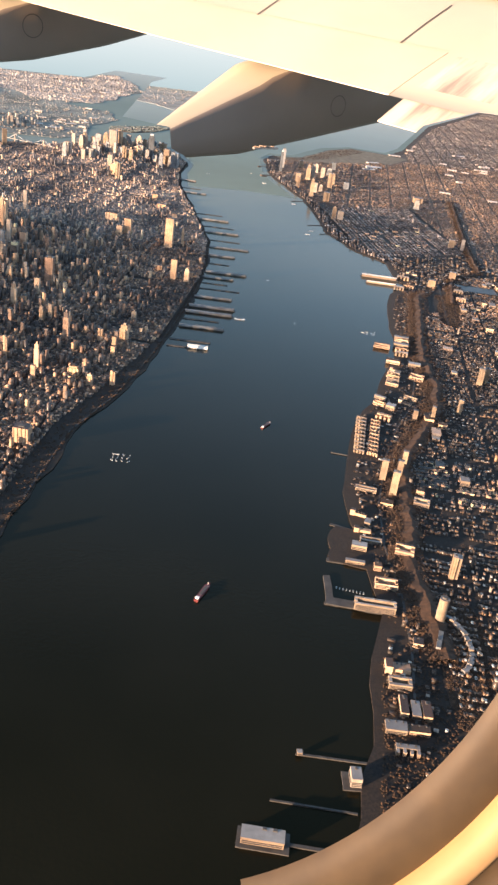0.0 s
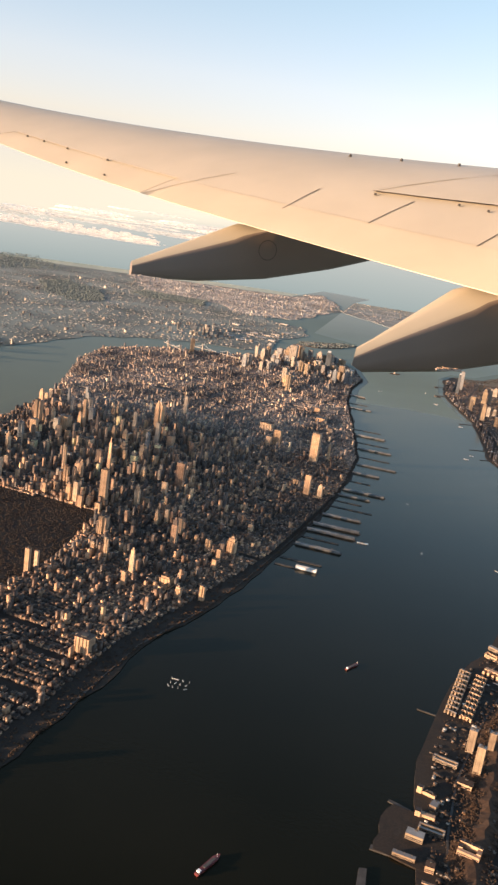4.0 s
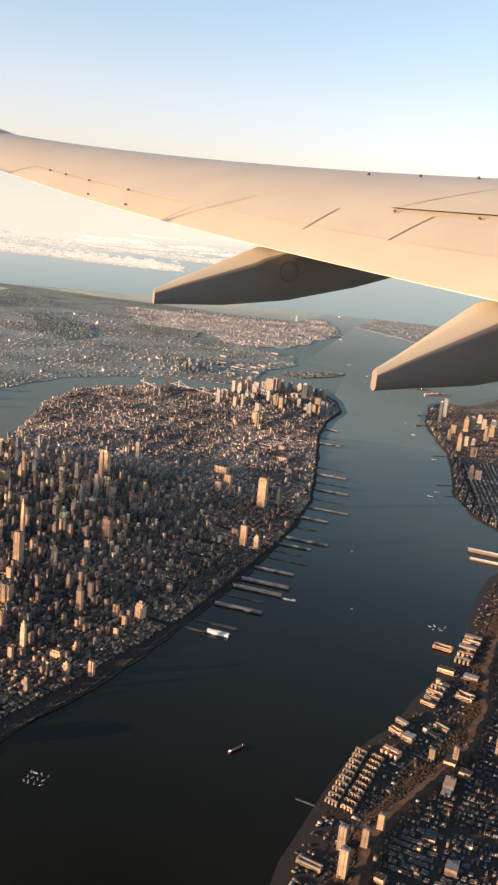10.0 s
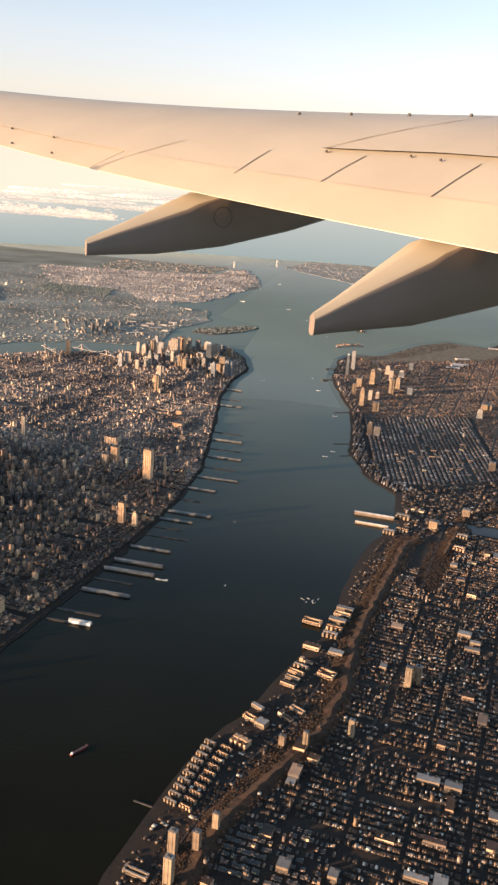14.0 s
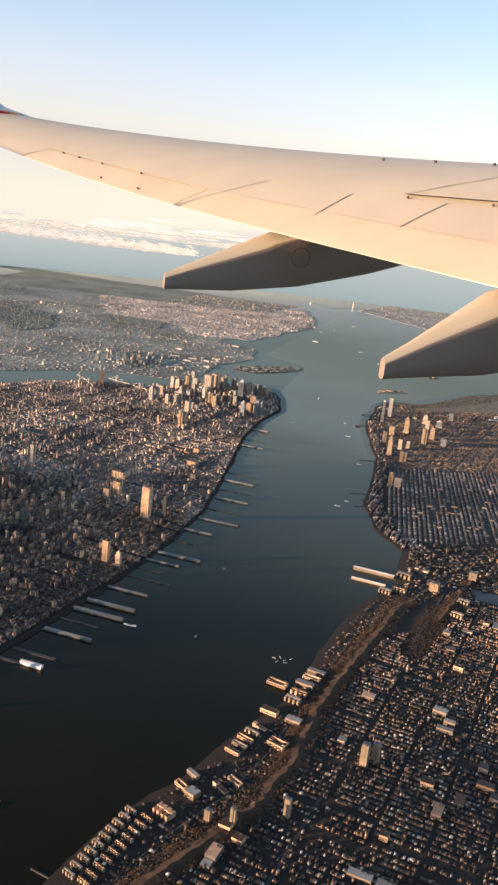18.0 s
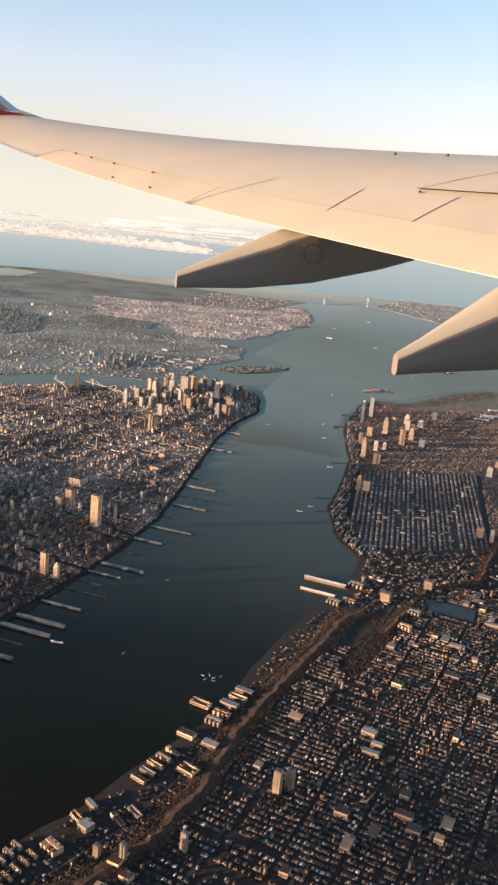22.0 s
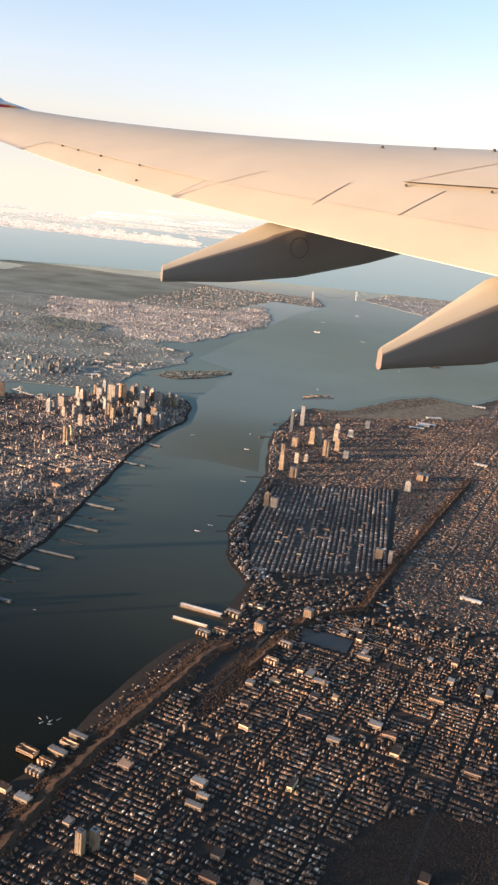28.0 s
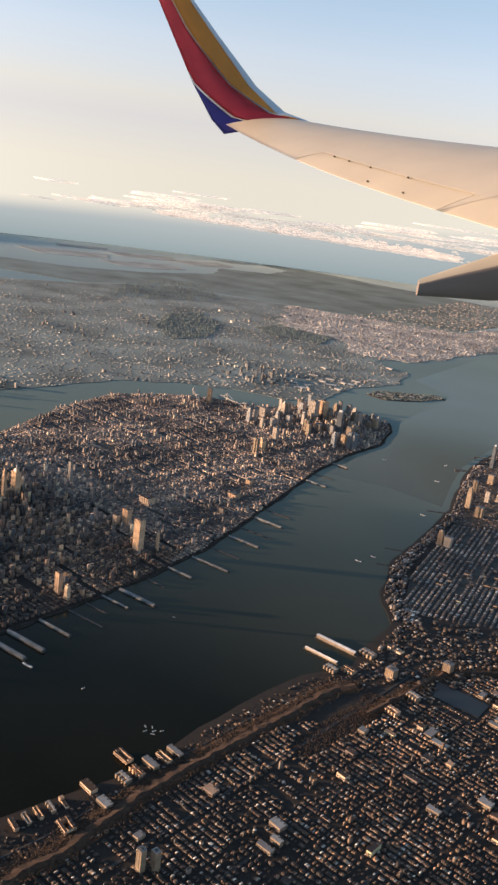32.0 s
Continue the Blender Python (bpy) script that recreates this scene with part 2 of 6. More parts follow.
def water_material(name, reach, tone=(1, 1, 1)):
    """Rippled water, dark in the river and paled with distance to stand in for haze; reach stretches the far sheet's
    distances.
    """
    m, n, l, p = material(name)
    g = n.new("ShaderNodeNewGeometry")
    sub = n.new("ShaderNodeVectorMath")
    sub.operation = "SUBTRACT"
    sub.inputs[1].default_value = (33, 24.9, 0)
    l.new(g.outputs["Position"], sub.inputs[0])
    co = n.new("ShaderNodeVectorMath")
    co.operation = "MULTIPLY"
    co.inputs[1].default_value = (1 / reach, 1 / reach, 0)
    l.new(sub.outputs[0], co.inputs[0])
    co = co.outputs[0]
    f = noise_node(n, l, 0.06, 3, 0.55, co)
    r = ramp(n, [(0.35, (0.0065, 0.006, 0.0034)), (0.7, (0.01, 0.009, 0.0055))])
    l.new(f, r.inputs[0])
    flat = n.new("ShaderNodeVectorMath")
    flat.operation = "MULTIPLY"
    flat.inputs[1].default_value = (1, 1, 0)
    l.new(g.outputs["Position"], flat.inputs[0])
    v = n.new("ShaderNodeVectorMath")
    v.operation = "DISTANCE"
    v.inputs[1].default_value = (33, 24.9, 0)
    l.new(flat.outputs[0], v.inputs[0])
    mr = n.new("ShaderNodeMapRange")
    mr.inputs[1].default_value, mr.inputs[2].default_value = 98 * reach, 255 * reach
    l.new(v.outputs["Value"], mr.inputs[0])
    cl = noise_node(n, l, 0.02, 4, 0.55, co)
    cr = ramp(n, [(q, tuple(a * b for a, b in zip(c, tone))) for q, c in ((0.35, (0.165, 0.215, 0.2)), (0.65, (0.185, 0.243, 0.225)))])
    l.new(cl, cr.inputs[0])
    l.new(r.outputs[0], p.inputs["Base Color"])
    # distance haze painted in: a paler diffuse colour takes over farther out
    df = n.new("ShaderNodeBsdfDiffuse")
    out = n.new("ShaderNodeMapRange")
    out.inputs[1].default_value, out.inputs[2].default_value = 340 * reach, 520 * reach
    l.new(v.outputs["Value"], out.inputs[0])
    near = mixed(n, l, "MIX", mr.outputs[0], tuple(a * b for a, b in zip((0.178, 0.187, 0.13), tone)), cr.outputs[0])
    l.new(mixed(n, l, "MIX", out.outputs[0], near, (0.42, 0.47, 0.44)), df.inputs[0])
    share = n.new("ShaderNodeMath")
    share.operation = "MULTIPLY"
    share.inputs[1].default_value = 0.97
    # haze and bright sky reflection painted as a paler strait east of the island
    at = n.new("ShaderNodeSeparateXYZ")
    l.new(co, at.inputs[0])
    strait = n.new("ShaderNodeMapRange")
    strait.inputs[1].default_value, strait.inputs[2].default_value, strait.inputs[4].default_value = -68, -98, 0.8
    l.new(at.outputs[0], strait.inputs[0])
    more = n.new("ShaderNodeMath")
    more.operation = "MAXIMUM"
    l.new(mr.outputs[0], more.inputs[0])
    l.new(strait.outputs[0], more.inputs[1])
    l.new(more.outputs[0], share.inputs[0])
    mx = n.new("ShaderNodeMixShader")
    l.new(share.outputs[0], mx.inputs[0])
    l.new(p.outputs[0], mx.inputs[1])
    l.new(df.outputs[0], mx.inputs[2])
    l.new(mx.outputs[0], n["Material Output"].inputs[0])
    p.inputs["Roughness"].default_value = 0.12
    p.inputs["IOR"].default_value = 1.22
    p.inputs["Specular IOR Level"].default_value = 0.47
    p.inputs["Specular Tint"].default_value = (0.9, 0.76, 0.3, 1)
    b = n.new("ShaderNodeBump")
    b.inputs["Strength"].default_value, b.inputs["Distance"].default_value = 0.25, 0.05 * reach
    l.new(noise_node(n, l, 3, 4, 0.55, co), b.inputs["Height"])
    l.new(b.outputs[0], p.inputs["Normal"])
    return m


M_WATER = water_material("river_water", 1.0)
# lifted tone put in place of skylight that the wing blocks
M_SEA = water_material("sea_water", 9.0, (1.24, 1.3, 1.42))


# ---- building blocks ----
def fill_polygon(bm, verts, flat):
    """Fill an outline of any shape with triangles that face up."""
    for t in tessellate_polygon([[Vector((x, y, 0)) for x, y in flat]]):
        a, b, c = (flat[i] for i in t)
        up = (b[0] - a[0]) * (c[1] - a[1]) - (b[1] - a[1]) * (c[0] - a[0]) > 0
        try:
            bm.faces.new([verts[i] for i in (t if up else reversed(t))])
        except ValueError:
            pass


def mesh_object(name, verts, faces, mat, parent=None):
    me = bpy.data.meshes.new(name)
    me.from_pydata([tuple(v) for v in verts], [], [tuple(f) for f in faces])
    me.materials.append(mat)
    me.update()
    ob = new(name, me)
    if parent:
        ob.parent = parent
    return ob


def part(name, bm, mat, parent, label=""):
    me = bpy.data.meshes.new(name)
    bm.normal_update()
    bm.to_mesh(me)
    bm.free()
    me.materials.append(mat)
    ob = new(name, me)
    if parent:
        ob.parent = parent
    if label:
        ob["label"] = label
    return ob


def thing(name, x, y, z, turn, label, category, group="", kind=""):
    ob = new(name)
    ob.matrix_world = pose(x, y, z, 0, 0, turn)
    return tagged(ob, label, category, group, kind)


def add_box(bm, x0, x1, y0, y1, z0, z1, bevel=0.0, taper=0.0):
    cx, cy = (x0 + x1) / 2, (y0 + y1) / 2
    vs = []
    for z, k in ((z0, 1.0), (z1, 1.0 - taper)):
        for x, y in ((x0, y0), (x1, y0), (x1, y1), (x0, y1)):
            vs.append(bm.verts.new((cx + (x - cx) * k, cy + (y - cy) * k, z)))
    fs = [bm.faces.new([vs[i] for i in q]) for q in ((3, 2, 1, 0), (4, 5, 6, 7), (0, 1, 5, 4), (1, 2, 6, 5), (2, 3, 7, 6), (3, 0, 4, 7))]
    if bevel:
        bmesh.ops.bevel(bm, geom=[e for f in fs[1:2] for e in f.edges], offset=bevel, segments=1, affect="EDGES")
    return bm


def box_bm(*a, **k):
    return add_box(bmesh.new(), *a, **k)


def boxes_object(name, B, mat, label, category, z0=0.1):
    """One mesh of many upright boxes: rows of x, y, width, depth, height, turn (radians), base."""
    B = np.asarray(B, dtype=np.float64)
    n = len(B)
    sxy = np.array([(-.5, -.5), (.5, -.5), (.5, .5), (-.5, .5)])
    c, s = np.cos(B[:, 5]), np.sin(B[:, 5])
    V = np.zeros((n, 8, 3))
    for i in range(4):
        px, py = sxy[i, 0] * B[:, 2], sxy[i, 1] * B[:, 3]
        X, Y = B[:, 0] + px * c - py * s, B[:, 1] + px * s + py * c
        V[:, i], V[:, i + 4] = np.stack([X, Y, B[:, 6]], 1), np.stack([X, Y, B[:, 6] + B[:, 4]], 1)
    quad = np.array([(4, 5, 6, 7), (0, 1, 5, 4), (1, 2, 6, 5), (2, 3, 7, 6), (3, 0, 4, 7)])
    Fc = (quad[None] + 8 * np.arange(n)[:, None, None]).reshape(-1)
    me = bpy.data.meshes.new(name)
    me.vertices.add(n * 8)
    me.vertices.foreach_set("co", V.reshape(-1))
    me.loops.add(n * 20)
    me.loops.foreach_set("vertex_index", Fc)
    me.polygons.add(n * 5)
    me.polygons.foreach_set("loop_start", np.arange(n * 5) * 4)
    me.update(calc_edges=True)
    me.validate()
    me.materials.append(mat)
    return tagged(new(name, me), label, category, kind="stuff")


def inside(poly, X, Y):
    r = np.zeros(X.shape, bool)
    n = len(poly)
    for i in range(n):
        (x0, y0), (x1, y1) = poly[i], poly[(i + 1) % n]
        if y0 == y1:
            continue
        c = ((y0 > Y) != (y1 > Y)) & (X < (x1 - x0) * (Y - y0) / (y1 - y0) + x0)
        r ^= c
    return r


def rough_outline(poly, step, amp, seed):
    """The outline with small bays and quays between its corners."""
    rng = random.Random(seed)
    out = []
    n = len(poly)
    for i in range(n):
        (x0, y0), (x1, y1) = poly[i], poly[(i + 1) % n]
        d = math.hypot(x1 - x0, y1 - y0)
        k = max(1, min(40, int(d / step)))
        for j in range(k):
            t = j / k
            o = rng.uniform(-amp, amp) if j else 0
            out.append((x0 + (x1 - x0) * t - (y1 - y0) / d * o, y0 + (y1 - y0) * t + (x1 - x0) / d * o))
    return out


def slab(name, poly, z0, z1, mat, label, category, kind="structure", parent=None):
    bm = bmesh.new()
    low, high = [bm.verts.new((x, y, z0)) for x, y in poly], [bm.verts.new((x, y, z1)) for x, y in poly]
    n = len(poly)
    for i in range(n):
        bm.faces.new((low[i], low[(i + 1) % n], high[(i + 1) % n], high[i]))
    fill_polygon(bm, high, poly)
    return tagged(part(name, bm, mat, parent), label, category, kind=kind)


# ---- the plan: shores ----
MAN_W = [(-22, 10), (-17, 45), (-14, 62), (-12.4, 75), (-9.4, 84), (-7, 95), (-4.6, 110), (-2.6, 125), (-1.6, 140), (-1.6, 155), (-4, 172), (-7, 190), (-9.5, 205), (-10.5, 222), (-9.5, 236), (-13, 250), (-17, 257)]
MAN_E = [(-24, 258), (-36, 253), (-45, 240), (-56, 235), (-67, 227), (-74, 214), (-72, 195), (-67, 178), (-61, 158), (-60, 140), (-58, 110), (-56, 80), (-54, 10)]
BROOKLYN = [(-320, 60), (-110, 60), (-90, 110), (-94, 150), (-92, 190), (-87, 208), (-84, 226), (-70, 243), (-56, 250), (-46, 252), (-40, 262), (-42, 285), (-36, 306), (-42, 326), (-58, 333), (-46, 368), (-38, 412), (-44, 440), (-54, 470), (-60, 482), (-68, 446), (-106, 434), (-142, 421), (-170, 412), (-206, 402), (-224, 350), (-243, 314), (-320, 268)]
JERSEY = [(6, 5), (7, 25), (11, 38), (12, 46), (13.5, 51), (13, 57), (12.5, 66), (13, 71), (14.2, 78), (16, 85), (19, 92), (21, 99), (23.6, 106), (24.6, 115), (25.4, 124), (27.5, 135), (31, 140), (30, 148), (30, 155), (28, 158), (25, 162), (21, 174), (20, 190), (18.5, 207), (14, 225), (11.5, 238), (11, 262), (14, 271), (22, 273), (33, 298), (42, 310), (54, 306), (62, 322), (92, 425), (150, 558), (200, 558), (200, -40), (10, -40)]
RIM = [(-330, -60), (200, -60), (200, 562), (150, 562), (91, 430), (61, 327), (54, 311), (42, 314), (31, 302), (20, 277), (13, 275), (9.6, 262), (10, 238), (12.6, 224.5), (16.8, 207.5), (5, 209), (-8, 206), (-9, 222), (-8, 236), (-11.6, 250.6), (-15.5, 260), (-19, 306), (-36, 318), (-39, 470), (-34, 508), (-62, 512), (-69, 448), (-106, 436), (-143, 423), (-171, 414), (-208, 404), (-226, 351), (-245, 316), (-330, 266)]
GOVERNORS = [(-36, 282), (-29, 281), (-22, 290), (-18.6, 301), (-22, 303), (-30, 295), (-36, 290)]

# ---- water: the near reach and the open bay and sea beyond and below it ----
MID = (33.0, 24.9, 46.5)
K = 9.0
FAR_Z = MID[2] - K * MID[2]


def far(x, y):
    return MID[0] + K * (x - MID[0]), MID[1] + K * (y - MID[1])


def push_out(ob):
    """Set a thing out on the far sheet, enlarged to look the same from the middle of the path."""
    m = Matrix.Translation(Vector(MID))
    ob.matrix_world = m @ Matrix.Scale(K, 4) @ m.inverted() @ ob.matrix_world
    return ob


def build_water():
    bm = bmesh.new()
    top = [bm.verts.new((x, y, 0)) for x, y in RIM]
    fill_polygon(bm, top, RIM)
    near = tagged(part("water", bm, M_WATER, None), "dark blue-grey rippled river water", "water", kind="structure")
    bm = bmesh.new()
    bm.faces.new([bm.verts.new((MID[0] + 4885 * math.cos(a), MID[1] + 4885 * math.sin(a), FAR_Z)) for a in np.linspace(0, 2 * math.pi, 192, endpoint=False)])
    return tagged(part("water_open_sea", bm, M_SEA, None), "open bay and sea water, its colour paled for haze", "water", kind="structure")


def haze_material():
    """A glowing sheet with distance haze painted in: grey-blue below, thinning into the sky above."""
    m, n, l, p = material("painted_sea_haze")
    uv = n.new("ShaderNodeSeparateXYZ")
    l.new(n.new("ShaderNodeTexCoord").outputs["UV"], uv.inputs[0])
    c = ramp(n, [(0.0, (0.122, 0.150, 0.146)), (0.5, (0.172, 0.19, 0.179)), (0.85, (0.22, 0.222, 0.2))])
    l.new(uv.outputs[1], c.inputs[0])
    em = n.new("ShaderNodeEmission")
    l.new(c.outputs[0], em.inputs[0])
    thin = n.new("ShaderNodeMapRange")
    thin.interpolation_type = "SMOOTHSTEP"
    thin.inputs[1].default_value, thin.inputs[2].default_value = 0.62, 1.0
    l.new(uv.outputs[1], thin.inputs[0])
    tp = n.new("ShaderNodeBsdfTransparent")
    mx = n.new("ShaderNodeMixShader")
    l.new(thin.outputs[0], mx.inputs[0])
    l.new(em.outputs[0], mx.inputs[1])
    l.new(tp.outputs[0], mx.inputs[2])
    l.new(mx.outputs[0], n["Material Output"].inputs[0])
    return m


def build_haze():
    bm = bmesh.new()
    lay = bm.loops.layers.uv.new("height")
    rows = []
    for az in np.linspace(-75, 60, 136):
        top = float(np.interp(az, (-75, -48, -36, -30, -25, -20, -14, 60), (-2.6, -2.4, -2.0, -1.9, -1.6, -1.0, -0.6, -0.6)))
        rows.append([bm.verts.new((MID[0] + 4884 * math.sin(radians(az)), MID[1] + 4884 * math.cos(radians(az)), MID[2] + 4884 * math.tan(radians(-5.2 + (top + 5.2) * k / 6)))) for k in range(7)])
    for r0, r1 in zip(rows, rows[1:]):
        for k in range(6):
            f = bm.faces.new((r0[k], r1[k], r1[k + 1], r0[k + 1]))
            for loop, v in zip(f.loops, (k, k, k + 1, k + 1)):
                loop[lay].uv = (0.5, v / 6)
    return tagged(part("backdrop_haze", bm, haze_material(), None), "plain glowing backdrop with grey-blue haze painted over the far sea", "backdrop", kind="structure")


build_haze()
build_water()
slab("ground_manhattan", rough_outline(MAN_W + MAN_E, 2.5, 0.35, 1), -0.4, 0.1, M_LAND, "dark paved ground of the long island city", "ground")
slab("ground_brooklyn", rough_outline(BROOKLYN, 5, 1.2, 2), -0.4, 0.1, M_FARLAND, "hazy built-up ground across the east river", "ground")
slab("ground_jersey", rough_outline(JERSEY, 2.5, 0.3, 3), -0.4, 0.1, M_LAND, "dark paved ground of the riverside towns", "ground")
slab("ground_island", rough_outline(GOVERNORS, 2, 0.5, 4), -0.4, 0.12, M_WOOD, "low wooded harbour island ringed by water", "island")


# ---- city blocks ----
def blocks(poly, angle, block, street, lot, height, seed, holes=(), fill=0.93, jitter=0.12):
    """Lots along a street grid inside poly. height(x, y, rng) gives an array of heights."""
    rng = np.random.default_rng(seed)
    P = np.array(poly)
    a = radians(angle)
    c, s = math.cos(a), math.sin(a)
    U, W = P[:, 0] * c + P[:, 1] * s, -P[:, 0] * s + P[:, 1] * c
    bu, bw = block
    nu, nw = max(1, round((bu - street) / lot[0])), max(1, round((bw - street) / lot[1]))
    lu, lw = (bu - street) / nu, (bw - street) / nw
    u = (np.arange(math.floor(U.min() / bu), math.ceil(U.max() / bu))[:, None] * bu + street / 2 + (np.arange(nu) + .5) * lu).ravel()
    w = (np.arange(math.floor(W.min() / bw), math.ceil(W.max() / bw))[:, None] * bw + street / 2 + (np.arange(nw) + .5) * lw).ravel()
    A, Bv = np.meshgrid(u, w)
    A, Bv = A.ravel(), Bv.ravel()
    X, Y = A * c - Bv * s, A * s + Bv * c
    ok = inside(poly, X, Y) & (rng.random(len(X)) < fill)
    for h in holes:
        ok &= ~inside(h, X, Y)
    X, Y = X[ok], Y[ok]
    n = len(X)
    fu, fw = rng.uniform(0.5, 1.0, n), rng.uniform(0.5, 1.0, n)
    wide = rng.random(n) < 0.12
    fu[wide] *= 1.7
    X = X + rng.uniform(-jitter, jitter, n) * lu
    Y = Y + rng.uniform(-jitter, jitter, n) * lw
    H = height(X, Y, rng)
    return np.stack([X, Y, lu * fu, lw * fw, H, np.full(n, a), np.full(n, 0.1)], 1)


def terraces(poly, angle, block, street, lot, depth, height, seed, holes=(), fill=0.94, ends=(1.0, 1.6), wide=(1.2, 1.8), close=(0.86, 1.0)):
    """Two back-to-back rows of narrow houses in each block of a street grid."""
    rng = np.random.default_rng(seed)
    P = np.array(poly)
    a = radians(angle)
    c, s = math.cos(a), math.sin(a)
    U, W = P[:, 0] * c + P[:, 1] * s, -P[:, 0] * s + P[:, 1] * c
    bu, bw = block
    nu = max(1, round((bu - street) / lot))
    lu = (bu - street) / nu
    off = (bw - street - depth) / 2
    bi, bj = np.arange(math.floor(U.min() / bu), math.ceil(U.max() / bu)), np.arange(math.floor(W.min() / bw), math.ceil(W.max() / bw))
    I, J, R, L = np.meshgrid(bi, bj, (-1, 1), np.arange(nu), indexing="ij")
    I, J, R, L = I.ravel(), J.ravel(), R.ravel(), L.ravel()
    A, Bv = I * bu + street / 2 + (L + .5) * lu, (J + .5) * bw + R * off
    end = np.abs((L + .5) / nu - .5) > 0.40
    X, Y = A * c - Bv * s, A * s + Bv * c
    # whole rows share a height, and some rows are missing
    key = (I * 7919 + J * 104729 + R * 31) % 9973
    rowtone = np.random.default_rng(seed + 1).random(9973)[key]
    ok = inside(poly, X, Y) & (rng.random(len(X)) < fill) & (rowtone > 0.06)
    for h in holes:
        ok &= ~inside(h, X, Y)
    X, Y, end, rowtone = X[ok], Y[ok], end[ok], rowtone[ok]
    n = len(X)
    H = height(X, Y, rng) * (0.7 + 0.6 * rowtone)
    H = H + np.where(end, np.minimum(H * (rng.uniform(*ends, n) - 1), 0.5), 0)
    fu, fw = rng.uniform(*close, n), depth * rng.uniform(0.72, 1.12, n)
    big = (H > 0.5) | (rng.random(n) < 0.04)
    fu[big] *= rng.uniform(*wide, big.sum())
    fw[big] *= 1.15
    return np.stack([X, Y, lu * fu, fw, H, np.full(n, a), np.full(n, 0.1)], 1)


def gauss(X, Y, x, y, r1, r2):
    return np.exp(-((X - x) / r1) ** 2 - ((Y - y) / r2) ** 2)


def man_height(X, Y, rng):
    n = len(X)
    base = 0.18 * np.exp(rng.normal(0, 0.26, n))
    mid = gauss(X, Y, -36, 132, 20, 28)
    down = gauss(X, Y, -25, 238, 11, 13)
    west = gauss(X, Y, -22, 95, 14, 22)
    tall = rng.random(n)
    h = base + mid * (0.1 + 2.2 * tall ** 10) + down * (0.4 + 2.2 * tall ** 4) + west * 0.8 * tall ** 9
    return h + (rng.random(n) > 0.98) * rng.uniform(0.25, 0.9, n)


def low_height(lo, hi, rare, extra):
    def f(X, Y, rng):
        n = len(X)
        return rng.uniform(lo, hi, n) + (rng.random(n) < rare) * rng.uniform(0.3, 1, n) * extra
    return f


def mixed_height(mid, spread, rare, extra):
    def f(X, Y, rng):
        n = len(X)
        return mid * np.exp(rng.normal(0, spread, n)) + (rng.random(n) < rare) * rng.uniform(0.3, 1, n) * extra
    return f


PARK = [(-27.5, 88), (-28.6, 104), (-50, 106), (-50, 40), (-33, 40)]
MAN = MAN_W + MAN_E


def off_line(line, X, Y):
    """The distance of each place from a line of points."""
    best = np.full(X.shape, 1e9)
    for (x0, y0), (x1, y1) in zip(line, line[1:]):
        dx, dy = x1 - x0, y1 - y0
        t = np.clip(((X - x0) * dx + (Y - y0) * dy) / (dx * dx + dy * dy), 0, 1)
        best = np.minimum(best, np.hypot(X - x0 - t * dx, Y - y0 - t * dy))
    return best


M1 = terraces(MAN, -8, (5.2, 1.65), 0.36, 0.21, 0.46, man_height, 11, [PARK], .96, (1.0, 2.4), (1.1, 1.9), (0.9, 1.0))
M1 = M1[off_line(MAN_W, M1[:, 0], M1[:, 1]) > np.interp(M1[:, 1], (88, 102, 118), (2.3, 1.1, 0.65))]
order = np.argsort(-M1[:, 4] - 0.004 * (170 - M1[:, 1]))
TALL, M1 = M1[order[:280]], M1[order[280:]]
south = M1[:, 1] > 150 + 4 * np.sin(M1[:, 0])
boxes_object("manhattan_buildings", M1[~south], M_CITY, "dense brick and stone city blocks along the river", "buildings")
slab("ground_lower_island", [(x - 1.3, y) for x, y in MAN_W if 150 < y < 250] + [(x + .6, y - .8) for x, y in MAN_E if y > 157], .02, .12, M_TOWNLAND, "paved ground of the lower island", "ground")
boxes_object("lower_manhattan_buildings", M1[south], M_SOUTH, "dense masonry blocks towards the harbour, paled for haze", "buildings")
NJ_NEAR = [(17, 40), (18, 75), (22, 88), (27, 98), (29, 110), (30, 122), (38, 137), (42, 152), (95, 152), (110, 60), (60, 20), (22, 20)]
KNOLL = rough_outline([(49, 96), (58, 97), (67, 104), (69, 116), (60, 116.5), (54, 111)], 2, .8, 33)
# the bluff's shade falls here; trees added to darken it
GULLY = rough_outline([(33.4, 122), (35.6, 121), (38, 130), (39.2, 137), (35.4, 138)], 2, .5, 34)
RESERVOIR = [(40.0, 146.2), (47.6, 145.6), (47.4, 141.4), (41.0, 141.8)]
M2 = terraces(NJ_NEAR, -8, (4.4, 1.5), 0.38, 0.18, 0.34, mixed_height(0.115, 0.42, 0.012, 0.4), 12, [RESERVOIR, KNOLL, GULLY])
M2 = M2[np.random.default_rng(91).random(len(M2)) < 0.82 + 0.36 * np.sin(M2[:, 0] * .31 + 2 * np.sin(M2[:, 1] * .17)) * np.sin(M2[:, 1] * .27 + M2[:, 0] * .11)]
order = np.argsort(np.hypot(M2[:, 0] - 24, M2[:, 1] - 72))
NEARROW, M2 = M2[order[:280]], M2[order[280:]]
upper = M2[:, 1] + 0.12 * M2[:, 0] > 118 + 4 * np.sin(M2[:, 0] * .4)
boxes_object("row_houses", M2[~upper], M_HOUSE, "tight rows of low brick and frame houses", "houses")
boxes_object("upper_row_houses", M2[upper], M_TOWN, "tight rows of low houses further down the bank, paled for haze", "houses")
HOBOKEN = [(29.5, 160), (25.5, 172), (24, 184), (22.3, 200), (43.7, 211), (47.8, 169.4), (38, 163)]
